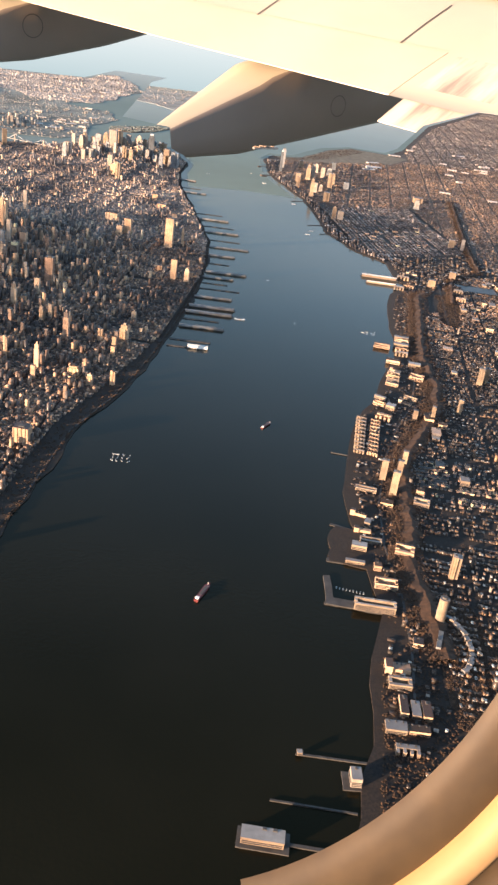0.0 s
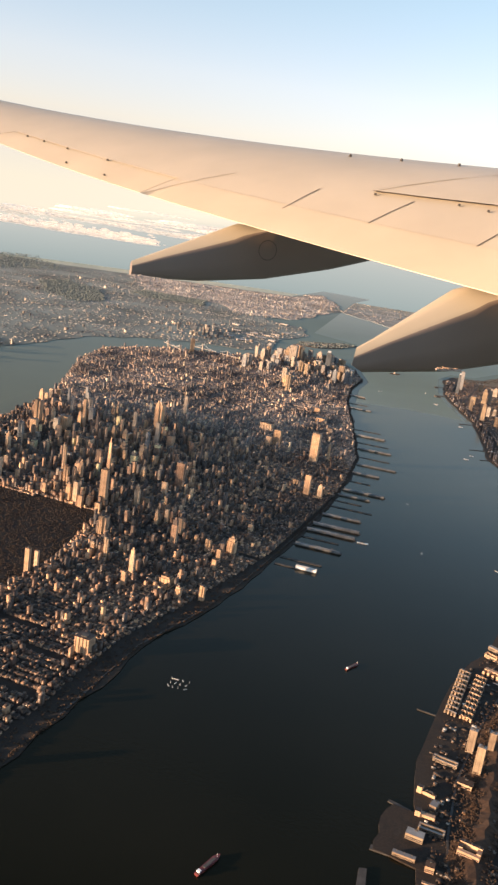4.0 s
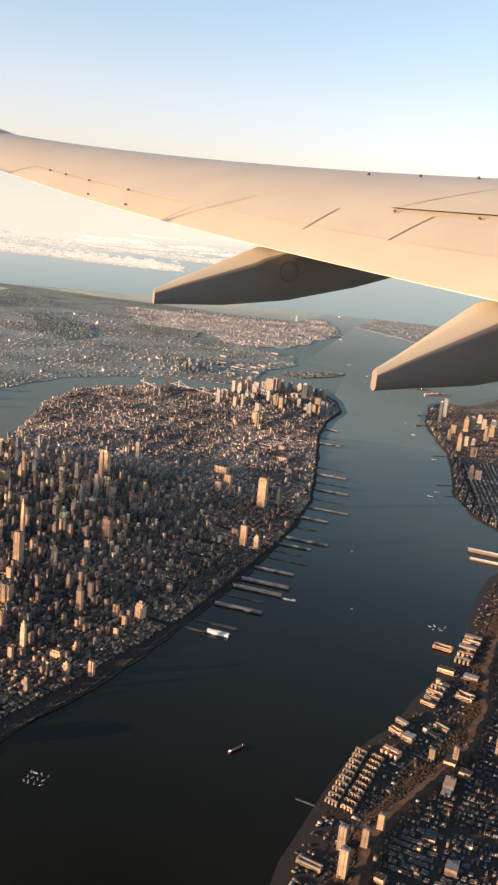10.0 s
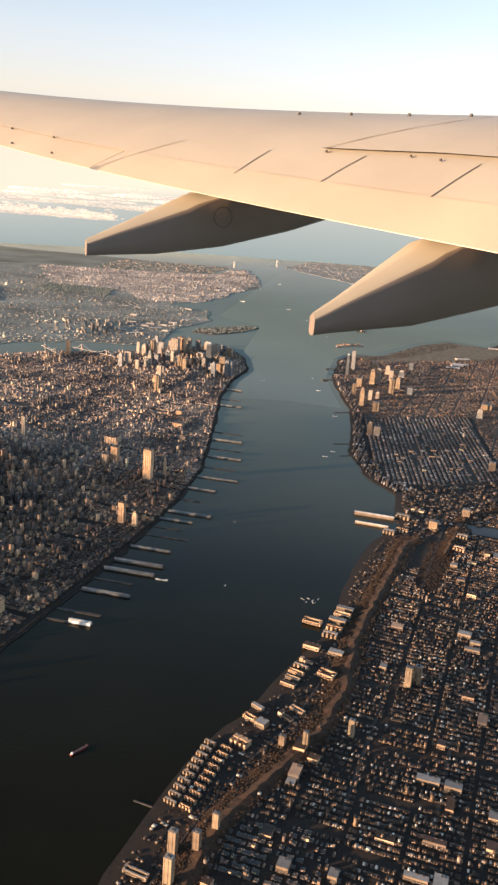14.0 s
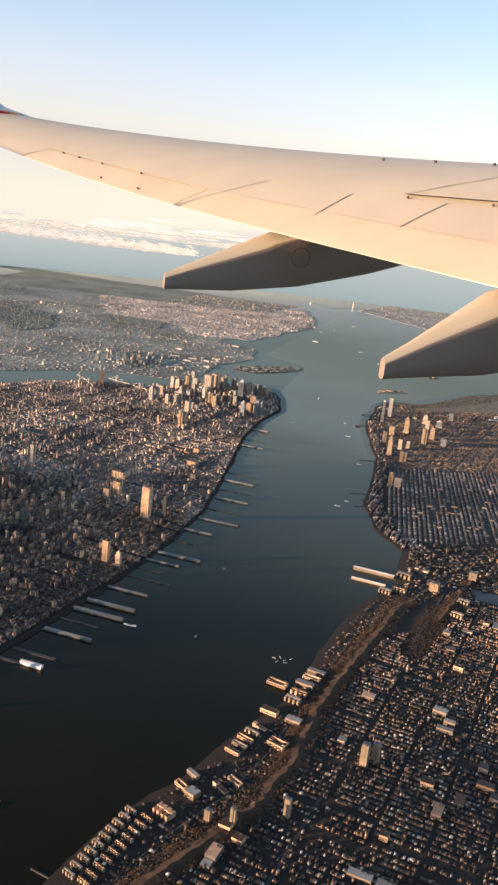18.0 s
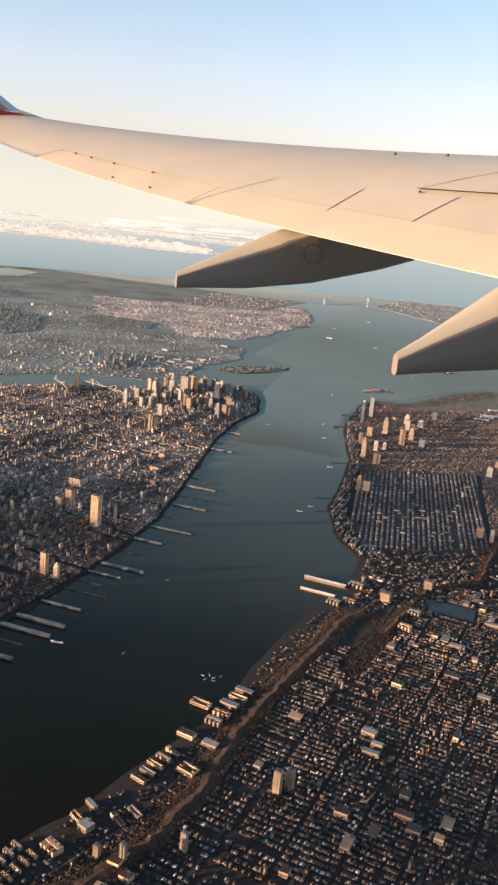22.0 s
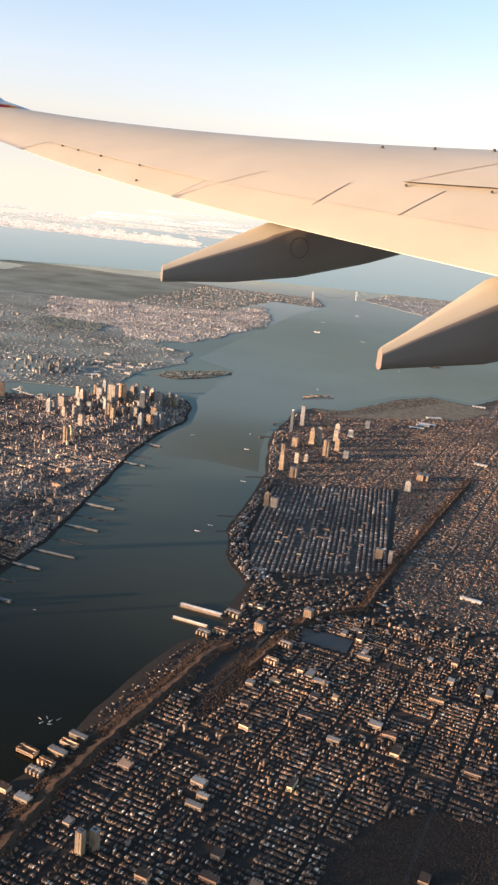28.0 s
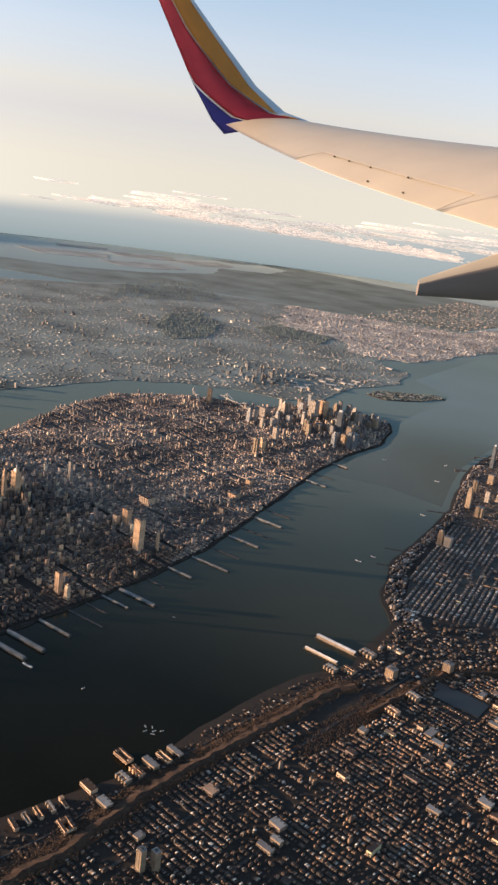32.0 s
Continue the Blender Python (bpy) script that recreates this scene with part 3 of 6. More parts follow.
# roof tones lifted for haze, beside some pale roofing of their own
M_GRID = city_material("town_house_masonry", [(0.07, 0.05, 0.04), (0.1, 0.072, 0.055), (0.055, 0.045, 0.04), (0.13, 0.095, 0.075), (0.08, 0.055, 0.045), (0.24, 0.19, 0.155), (0.42, 0.35, 0.3), (0.06, 0.05, 0.045), (0.09, 0.065, 0.05)],
                       [(0.11, 0.09, 0.075), (0.15, 0.125, 0.108), (0.09, 0.074, 0.062), (0.19, 0.165, 0.145), (0.12, 0.1, 0.086), (0.3, 0.29, 0.275), (0.6, 0.57, 0.53), (0.085, 0.068, 0.058), (0.07, 0.057, 0.048)], bands=9.0)
M3 = terraces(HOBOKEN, 97, (7.2, 1.65), 0.36, 0.24, 0.42, mixed_height(0.17, 0.25, 0.008, 0.4), 13)
slab("ground_town_grid", HOBOKEN, .02, .125, M_TOWNLAND, "paved ground of the grid town", "ground")
boxes_object("hoboken_houses", M3, M_GRID, "regular rows of brick town houses on a grid", "houses")
NJ_FAR = [(51, 158), (48.6, 170), (44.6, 212), (22.2, 201), (15, 226), (13, 240), (13, 260), (30, 282), (60, 310), (92, 415), (150, 550), (170, 550), (150, 300), (135, 60), (112, 60), (96, 153)]
BAYPARK = [(16, 268), (24, 266), (30, 270), (40, 276), (52, 284), (60, 296), (62, 320), (40, 318), (20, 290)]
NJ_NEXT = [(51, 158), (48.6, 170), (44.6, 212), (22.2, 201), (15, 226), (13, 240), (13, 260), (24, 274), (60, 292), (100, 300), (100, 153)]
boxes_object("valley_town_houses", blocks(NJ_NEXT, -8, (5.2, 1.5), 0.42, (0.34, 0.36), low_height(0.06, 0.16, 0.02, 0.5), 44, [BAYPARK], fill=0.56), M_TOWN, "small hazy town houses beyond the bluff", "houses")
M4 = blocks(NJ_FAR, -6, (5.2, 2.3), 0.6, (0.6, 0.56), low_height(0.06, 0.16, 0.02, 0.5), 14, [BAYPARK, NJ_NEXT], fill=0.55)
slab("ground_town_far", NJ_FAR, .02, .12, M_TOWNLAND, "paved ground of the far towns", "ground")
boxes_object("jersey_buildings", M4, M_GRID, "low town blocks and sheds reaching into the haze", "buildings")


def bk_height(X, Y, rng):
    n = len(X)
    t = rng.random(n)
    return 0.05 + 0.12 * t ** 6 + gauss(X, Y, -66, 272, 9, 12) * 3.0 * t ** 4 + gauss(X, Y, -96, 178, 8, 20) * 2.2 * t ** 5 + (t > 0.99) * 0.6


GROVES = [rough_outline(g, 4, 2.4, 50 + i) for i, g in enumerate(([(-116, 344), (-116, 358), (-101, 360), (-86, 357), (-85, 341), (-100, 336)], [(-150, 334), (-147, 350), (-124, 330), (-111, 306), (-116, 290), (-132, 300)], [(-215, 380), (-222, 420), (-200, 432), (-165, 385), (-178, 350), (-196, 340)]))]
SUNLIT = rough_outline([(-50, 345), (-44, 372), (-40, 412), (-45, 440), (-54, 468), (-60, 480), (-67, 444), (-106, 430), (-146, 420), (-118, 366), (-84, 358), (-72, 340)], 6, 3, 60)
M6 = np.concatenate([blocks(SUNLIT, ang, (5, 2.6), 0.6, (.9, .8), mixed_height(0.1, 0.5, 0.03, 0.6), sd, [GROVES[0]], fill=0.36) for ang, sd in ((12, 18), (40, 19))])
slab("ground_far_slope", SUNLIT, .02, .125, M_PALELAND, "streets of the far slope, coloured pale to look sunlit", "ground")
boxes_object("pale_terraces", M6, M_PALE, "terraces on the far slope, coloured pale to look sunlit", "buildings")
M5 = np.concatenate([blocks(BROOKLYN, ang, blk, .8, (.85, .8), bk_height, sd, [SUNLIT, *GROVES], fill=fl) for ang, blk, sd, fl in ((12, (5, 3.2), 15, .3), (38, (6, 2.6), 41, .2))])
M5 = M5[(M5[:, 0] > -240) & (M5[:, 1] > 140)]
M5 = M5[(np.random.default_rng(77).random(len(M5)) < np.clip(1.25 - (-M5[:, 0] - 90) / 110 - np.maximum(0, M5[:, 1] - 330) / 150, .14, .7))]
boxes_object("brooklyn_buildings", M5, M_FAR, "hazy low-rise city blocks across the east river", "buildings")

QUAY = [(30, 156), (25.5, 162.3), (21.6, 174), (20.6, 190), (19.2, 207), (14.7, 225), (12.2, 238), (11.8, 262), (14.5, 262), (14, 240), (16.5, 226), (21.5, 206), (22.5, 190), (24, 175), (28, 164), (34, 158)]
M9 = blocks(QUAY, 86, (2.4, 1.6), 0.3, (.5, .42), mixed_height(0.2, 0.5, 0.05, 0.6), 23, fill=0.75)
boxes_object("quay_buildings", M9, M_GRID, "brick blocks and sheds along the far quay", "buildings")
VALLEY = [(31, 148), (31.4, 158.6), (38.2, 162.3), (47.8, 168.6), (51, 158), (96, 153), (95, 151), (46, 151), (40, 141), (34, 141)]
M8 = blocks(VALLEY, -12, (3.2, 1.6), 0.4, (0.55, 0.5), mixed_height(0.14, 0.6, 0.05, 0.4), 20, fill=0.5)
boxes_object("valley_sheds", M8, M_HOUSE, "scattered sheds and lots in the rail valley", "buildings")
STRIP = [(13.5, 60), (13.6, 70), (15.8, 84), (19.6, 91), (22, 99), (24.4, 106), (25.4, 116), (26.2, 124), (28.6, 135), (31.6, 139.5), (31.5, 150), (31, 156), (40, 158), (49, 160), (45, 154), (38, 146), (35, 138), (30.6, 134), (28.6, 124), (27, 115), (25.6, 106), (25.2, 97), (23.6, 89.5), (20.6, 83), (18.4, 78), (16.6, 72), (16.2, 60)]
M7 = blocks(STRIP + [(16.2, 50), (16.3, 40), (14.5, 22), (9.6, 22), (12.2, 38), (13.2, 46), (14.2, 51), (13.8, 57)], -14, (2.0, 1.3), 0.3, (0.36, 0.3), low_height(0.05, 0.16, 0.05, 0.3), 19, fill=0.3)
boxes_object("riverside_sheds", M7, M_HOUSE, "scattered low sheds and houses on the river flat", "buildings")

# ---- far shores beyond the bay ----
STATEN = [(-38, 506), (-18, 486), (9, 455), (24, 460), (56, 436), (90, 470), (120, 640), (40, 700), (-5, 640), (-30, 560)]
SOUTH = [(-66, 400), (-48, 452), (-60, 488), (-100, 483), (-135, 488), (-168, 489), (-212, 494), (-243, 489), (-247, 478), (-222, 470), (-217, 440), (-236, 424), (-222, 396), (-229, 356), (-247, 326), (-320, 282), (-320, 255), (-185, 300), (-95, 335), (-62, 352)]
BAR = [(-390, 372), (-345, 421), (-300, 467), (-262, 512), (-246, 524), (-252, 510), (-296, 460), (-345, 412), (-390, 362)]
MARSH = [[(-268, 412), (-256, 446), (-240, 442), (-238, 428), (-246, 414)], [(-300, 398), (-276, 430), (-262, 416), (-280, 392)], [(-268, 362), (-252, 398), (-234, 390), (-236, 372), (-250, 358)], [(-318, 352), (-286, 388), (-270, 372), (-290, 346)], [(-268, 458), (-252, 482), (-245, 474), (-252, 456)], [(-330, 392), (-310, 414), (-302, 404), (-320, 384)]]
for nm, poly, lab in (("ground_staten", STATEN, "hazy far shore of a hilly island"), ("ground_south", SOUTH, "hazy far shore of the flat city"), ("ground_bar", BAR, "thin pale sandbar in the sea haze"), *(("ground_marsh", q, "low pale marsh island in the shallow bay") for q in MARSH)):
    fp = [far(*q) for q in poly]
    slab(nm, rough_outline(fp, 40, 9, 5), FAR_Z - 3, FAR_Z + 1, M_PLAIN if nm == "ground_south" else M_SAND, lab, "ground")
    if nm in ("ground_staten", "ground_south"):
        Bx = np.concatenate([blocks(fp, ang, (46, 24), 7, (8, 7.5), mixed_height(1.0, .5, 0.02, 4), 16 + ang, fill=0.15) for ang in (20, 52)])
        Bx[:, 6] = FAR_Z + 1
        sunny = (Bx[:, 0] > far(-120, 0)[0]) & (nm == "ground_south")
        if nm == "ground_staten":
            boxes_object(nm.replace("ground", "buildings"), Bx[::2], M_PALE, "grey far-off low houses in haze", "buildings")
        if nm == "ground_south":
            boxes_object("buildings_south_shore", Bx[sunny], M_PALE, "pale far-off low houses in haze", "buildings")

# ---- the wing ----
WS = 285.0
HEAD = radians(52.79)
LAT, FWD = Vector((-math.cos(HEAD), math.sin(HEAD), 0)), Vector((math.sin(HEAD), math.cos(HEAD), 0))


def le(a):
    return 1.85 + 0.5 * (15.7 - a), 0.0055 * a * a - 0.0931 * a + 1.2068


def te(a):
    return 0.45 + 0.345 * (15.6 - a), 0.00033 * a ** 3 - 0.00378 * a * a + 0.07363 * a - 0.63147


def wpt(a, b, c):
    return (LAT * a + FWD * b + Vector((0, 0, c))) * WS


def skin(a, s, lift=0.0):
    """The upper skin: a outboard, s from the leading to the trailing edge."""
    (b0, c0), (b1, c1) = le(a), te(a)
    ch = b0 - b1
    return wpt(a, b0 + (b1 - b0) * s, c0 + (c1 - c0) * s + 0.24 * s * (1 - s) * ch + lift)


M_WING = simple("wing_paint", (0.36, 0.322, 0.255), 0.4, 0.0, 0.06, 0.004)
# fairing sides carry their shade in this darker colour
M_FAIR = simple("fairing_shade_tone", (0.17, 0.136, 0.115), 0.5, 0.0, 0.06, 0.006)
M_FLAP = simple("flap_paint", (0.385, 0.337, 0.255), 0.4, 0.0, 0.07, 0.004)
def grime_material():
    """Cream paint with grey streaks that run back along the airflow."""
    m, n, l, p = material("grimy_flap_paint")
    co = n.new("ShaderNodeTexCoord")
    comb = n.new("ShaderNodeCombineXYZ")
    for k, (axis, f) in enumerate(((LAT, 0.022), (FWD, 0.004))):
        d = n.new("ShaderNodeVectorMath")
        d.operation = "DOT_PRODUCT"
        d.inputs[1].default_value = tuple(axis * f)
        l.new(co.outputs["Object"], d.inputs[0])
        l.new(d.outputs["Value"], comb.inputs[k])
    r = ramp(n, [(0.38, (0.17, 0.15, 0.13)), (0.5, (0.33, 0.29, 0.24)), (0.62, (0.42, 0.37, 0.31))])
    l.new(noise_node(n, l, 1.0, 4, 0.6, comb.outputs[0]), r.inputs[0])
    l.new(r.outputs[0], p.inputs["Base Color"])
    p.inputs["Roughness"].default_value = 0.5
    return m


M_GRIMY = grime_material()
M_SEAM = simple("dark_seam", (0.05, 0.045, 0.04), 0.7)
M_RED = simple("red_paint", (0.32, 0.03, 0.055), 0.35, 0, 0.08, 0.01)
M_BLUE = simple("blue_paint", (0.03, 0.03, 0.22), 0.35, 0, 0.08, 0.01)
M_GOLD = simple("gold_paint", (0.56, 0.29, 0.06), 0.35, 0, 0.08, 0.01)
M_SILVER = simple("pale_blue_paint", (0.4, 0.5, 0.6), 0.35, 0, 0.08, 0.01)

wing = thing("airplane_wing", MID[0], MID[1], MID[2], 0, "cream-lit painted airliner wing with flap fairings and upturned tip", "wing")
wing.matrix_world = pose(6.9, 63.0, 49.2, -0.44, 0.66, -0.81)


def grid_bm(f, us, vs):
    bm = bmesh.new()
    g = [[bm.verts.new(f(u, v)) for v in vs] for u in us]
    for i in range(len(us) - 1):
        for j in range(len(vs) - 1):
            bm.faces.new((g[i][j], g[i + 1][j], g[i + 1][j + 1], g[i][j + 1]))
    for f2 in bm.faces:
        f2.smooth = True
    return bm


def under(a, s):
    (b0, c0), (b1, c1) = le(a), te(a)
    ch = b0 - b1
    return wpt(a, b0 + (b1 - b0) * s, c0 + (c1 - c0) * s - 0.30 * s * (1 - s) * ch * (1 - 0.6 * s) - 0.012)


AS = [2.2 + (15.7 - 2.2) * i / 54 for i in range(55)]
SS = [i / 24 for i in range(25)]


def wrap(a, q):
    return skin(a, q) if q <= 1 else under(a, 2 - q)


bm = grid_bm(wrap, AS, SS + [2 - s for s in reversed(SS)])
bmesh.ops.recalc_face_normals(bm, faces=bm.faces)
part("wing_panel", bm, M_WING, wing)


def fairing(a0, a1, low, topaft):
    """A canoe fairing: its side profile low (aft to front), the aft ridge from its tip up to the flap, and on under the wing.
    Above a crease on its inboard side it slopes in to the ridge."""
    bm = bmesh.new()
    bs = [p[0] for p in low]
    us = [bs[0] + (bs[-1] - bs[0]) * i / 26 for i in range(27)]
    lb, lc = zip(*low)
    tb, tc = zip(*topaft)
    rings = []
    for u in us:
        lo, hi = float(np.interp(u, lb, lc)), float(np.interp(u, tb, tc))
        hi = max(hi, lo + 0.02)
        k = (u - us[0]) / (us[-1] - us[0])
        wdt = (a1 - a0) * (0.17 + 0.83 * min(1, k * 2.2)) * (1 if k < 0.6 else 1 - 0.5 * (k - 0.6) / 0.4)
        kk = min(1.0, max(0.0, (u - tb[0]) / (tb[1] - tb[0])))
        crease = lo + (hi - lo) * float(np.interp(u, (tb[0], tb[0] + .25, tb[1] - .05, tb[1] + .3), (.66, .73, .72, .97)))
        r = min(0.035, 0.2 * (crease - lo))
        up = hi - crease
        prof = [(0.0, lo + r), (0.0, lo + (crease - lo) * .5), (0.0, crease - .12 * up), (0.012 * wdt, crease + .05 * up), (0.05 * wdt, crease + .2 * up), (0.16 * wdt, crease + .42 * up), (0.3 * wdt, crease + .66 * up), (0.44 * wdt, crease + .87 * up), (0.58 * wdt, hi), (wdt, hi - .03), (wdt, lo + r), (wdt - r, lo), (r, lo)]
        rings.append([bm.verts.new(wpt(a0 + o, u, z)) for o, z in prof])
    n = len(rings[0])
    for r0, r1 in zip(rings, rings[1:]):
        for q in range(n):
            bm.faces.new((r0[q], r0[(q + 1) % n], r1[(q + 1) % n], r1[q]))
    bm.faces.new(rings[0])
    bm.faces.new(rings[-1])
    bmesh.ops.recalc_face_normals(bm, faces=bm.faces)
    for f in bm.faces:
        f.smooth = len(f.verts) == 4
    for e in bm.edges:
        if len(e.link_faces) == 2 and e.calc_face_angle(0) > 0.95:
            e.smooth = False
    # sunlit top painted in: faces above the crease take the flap's lighter colour
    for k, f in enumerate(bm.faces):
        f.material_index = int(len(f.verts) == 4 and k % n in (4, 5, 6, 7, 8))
    ob = part("flap_fairing", bm, M_FAIR, wing, "canoe-shaped flap track fairing, side coloured dark and top cream as if sunlit")
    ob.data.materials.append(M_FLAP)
    return ob


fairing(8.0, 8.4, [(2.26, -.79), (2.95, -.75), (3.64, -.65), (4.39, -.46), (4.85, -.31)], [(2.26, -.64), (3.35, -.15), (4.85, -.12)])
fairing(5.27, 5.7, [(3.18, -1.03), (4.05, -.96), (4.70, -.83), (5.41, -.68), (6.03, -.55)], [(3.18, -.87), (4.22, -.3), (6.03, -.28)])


def hatch(a, b, c, rad):
    bm = bmesh.new()
    n = 20
    for i in range(n):
        t0, t1 = 2 * math.pi * i / n, 2 * math.pi * (i + 1) / n
        bm.faces.new([bm.verts.new(wpt(a - .012, b + r_ * math.cos(t), c + r_ * math.sin(t))) for r_, t in ((rad, t0), (rad, t1), (rad * .94, t1), (rad * .94, t0))])
    part("hatch_ring", bm, M_SEAM, wing)


hatch(8.0, 3.62, -0.36, 0.10)
hatch(5.27, 4.95, -0.56, 0.08)


# panels, seams and small fittings of the upper skin
def strip(name, path, width, mat, lift=0.006, label=""):
    """A thin band on the skin along points (a, s)."""
    bm = bmesh.new()
    pts = []
    for (a0, s0), (a1, s1) in zip(path, path[1:]):
        k = max(1, int(max(abs(a1 - a0) / 0.4, abs(s1 - s0) / 0.08)))
        pts += [(a0 + (a1 - a0) * i / k, s0 + (s1 - s0) * i / k) for i in range(k)]
    pts.append(path[-1])
    P = [skin(a, q, lift) for a, q in pts]
    rows = []
    for i, p in enumerate(P):
        d = (P[min(i + 1, len(P) - 1)] - P[max(i - 1, 0)]).normalized()
        side = d.cross(Vector((0, 0, 1))).normalized() * width * WS / 2
        rows.append([bm.verts.new(p - side), bm.verts.new(p + side)])
    for r0, r1 in zip(rows, rows[1:]):
        bm.faces.new((r0[0], r0[1], r1[1], r1[0]))
    bmesh.ops.recalc_face_normals(bm, faces=bm.faces)
    return part(name, bm, mat, wing, label)


def panel(name, a0, a1, s0, s1, mat, lift, label="", droop=0.0):
    us, vs = [a0 + (a1 - a0) * i / 14 for i in range(15)], [s0 + (s1 - s0) * i / 4 for i in range(5)]
    bm = grid_bm(lambda a, q: skin(a, q, lift - droop * (q - s0) / (s1 - s0)), us, vs)
    for f in bm.faces:
        f.smooth = False
    edge = [e for e in bm.edges if len(e.link_faces) == 1]
    ret = bmesh.ops.extrude_edge_only(bm, edges=edge)
    for v in ret["geom"]:
        if isinstance(v, bmesh.types.BMVert):
            v.co.z -= 0.006 * WS
    bmesh.ops.recalc_face_normals(bm, faces=bm.faces)
    return part(name, bm, mat, wing, label)


panel("outboard_flap", 4.2, 9.15, 0.845, 1.0, M_FLAP, 0.004, "cream painted trailing-edge flap")
panel("aileron", 9.3, 12.75, 0.845, 1.0, M_FLAP, 0.004, "cream painted aileron")
panel("inboard_flap", 2.2, 4.1, 0.86, 1.06, M_GRIMY, 0.02, "inboard flap, streaked with grime", 0.04)
# painted highlight: a thin white strip along the aileron's front edge
strip("aileron_highlight", [(12.66, 0.822), (11.2, 0.826), (9.3, 0.836)], 0.02, M_WHITE, 0.008, "thin white strip drawn as a highlight on the aileron's edge")
strip("panel_seam", [(7.32, 0.632), (6.2, 0.60), (4.6, 0.605), (2.4, 0.61)], 0.13, M_SEAM, 0.004)
strip("panel_seam", [(7.32, 0.632), (7.22, 0.52), (7.12, 0.40), (7.02, 0.25), (6.98, 0.10)], 0.02, M_SEAM, 0.003)
for q in ([(5.66, 0.845), (5.76, 0.655)], [(6.72, 0.845), (6.80, 0.665)], [(7.64, 0.87), (7.78, 0.69)], [(4.54, 0.845), (4.62, 0.665)], [(9.25, 1.0), (8.92, 0.69)], [(12.85, 1.0), (12.68, 0.83)]):
    strip("panel_seam", q, 0.013, M_SEAM, 0.006)
strip("panel_seam", [(12.68, 0.835), (11.2, 0.838), (9.2, 0.848)], 0.012, M_SEAM, 0.007)
strip("panel_seam", [(8.95, 0.84), (7, 0.84), (4.2, 0.84)], 0.010, M_SEAM, 0.007)
for a, q in ((8.8, 0.20), (8.3, 0.155), (7.75, 0.12), (7.2, 0.09), (6.65, 0.075), (6.05, 0.06)):
    p = skin(a, q, 0.01)
    bm = bmesh.new()
    bmesh.ops.create_cone(bm, cap_ends=True, segments=8, radius1=0.022 * WS, radius2=0.013 * WS, depth=0.035 * WS, matrix=Matrix.Translation(p))
    part("vortex_fin", bm, M_SEAM, wing)
for a, q in ((12.3, 0.85), (11.9, 0.85), (11.36, 0.85), (10.52, 0.85), (10.1, 0.97), (10.9, 0.97), (6.1, 0.66), (7.2, 0.67), (5.3, 0.655), (6.4, 0.65)):
    p = skin(a, q, 0.02)
    bm = bmesh.new()
    bmesh.ops.create_cone(bm, cap_ends=True, segments=6, radius1=0.016 * WS, radius2=0.012 * WS, depth=0.02 * WS, matrix=Matrix.Translation(p))
    part("hinge_cover", bm, M_SEAM, wing)


# the upturned tip, in painted bands
def winglet_point(t, s, out=0.0):
    """t from the wing's end to the winglet's top; s from its leading to its trailing edge."""
    LEB = [(1.82, 1.11), (1.40, 1.21), (0.88, 1.55), (0.11, 2.29), (-0.87, 3.28)]
    TEB = [(0.42, 0.70), (0.18, 0.91), (-0.21, 1.45), (-0.72, 2.31), (-1.27, 3.24)]
    k = t * 4
    i = min(3, int(k))
    f = k - i
    L = [LEB[i][j] * (1 - f) + LEB[i + 1][j] * f for j in (0, 1)]
    T = [TEB[i][j] * (1 - f) + TEB[i + 1][j] * f for j in (0, 1)]
    a = 15.6 + 0.5 * t - 0.05 * math.sin(math.pi * s) + out
    return wpt(a, L[0] + (T[0] - L[0]) * s, L[1] + (T[1] - L[1]) * s)


def band(name, s0, s1, mat, label):
    bm = grid_bm(lambda t, s: winglet_point(t, s0(t) + (s1(t) - s0(t)) * s), [i / 20 for i in range(21)], [i / 6 for i in range(7)])
    ex = bmesh.ops.solidify(bm, geom=bm.faces[:], thickness=0.04 * WS)
    return part(name, bm, mat, winglet, label)


winglet = part("winglet", grid_bm(lambda t, s: winglet_point(t, s, 0.09), [i / 20 for i in range(21)], [i / 8 for i in range(9)]), M_SILVER, wing, "upturned winglet in painted bands")
band("gold_band", lambda t: 0.13, lambda t: min(0.06 + 0.9 * max(0, t - 0.12), 0.62), M_GOLD, "gold painted band")
band("red_band", lambda t: min(0.10 + 0.9 * max(0, t - 0.12), 0.66), lambda t: min(1.0, 0.42 + 1.1 * t), M_RED, "dark red painted band")
band("blue_band", lambda t: min(1.0, 0.46 + 1.1 * t), lambda t: 1.0, M_BLUE, "dark blue painted band")


# ---- single buildings ----
def shaft_bm(w, d, z0, z1, fins=0, taper=0.0):
    """An upright shaft whose long sides are cut by shallow window bays."""
    if not fins:
        return box_bm(-w / 2, w / 2, -d / 2, d / 2, z0, z1, taper=taper)
    side, c = [], 0.05 * d
    for i in range(fins):
        u0, u1 = -w / 2 + w * (i + .25) / fins, -w / 2 + w * (i + .75) / fins
        side += [(u0, 0), (u0, c), (u1, c), (u1, 0)]
    plan = [(-w / 2, -d / 2)] + [(x, -d / 2 + y) for x, y in side] + [(w / 2, -d / 2), (w / 2, d / 2)] + [(-x, d / 2 - y) for x, y in side] + [(-w / 2, d / 2)]
    bm = bmesh.new()
    lo, hi = [bm.verts.new((x, y, z0)) for x, y in plan], [bm.verts.new((x, y, z1)) for x, y in plan]
    n = len(plan)
    for i in range(n):
        bm.faces.new((lo[i], lo[(i + 1) % n], hi[(i + 1) % n], hi[i]))
    bm.faces.new(hi)
    return bm


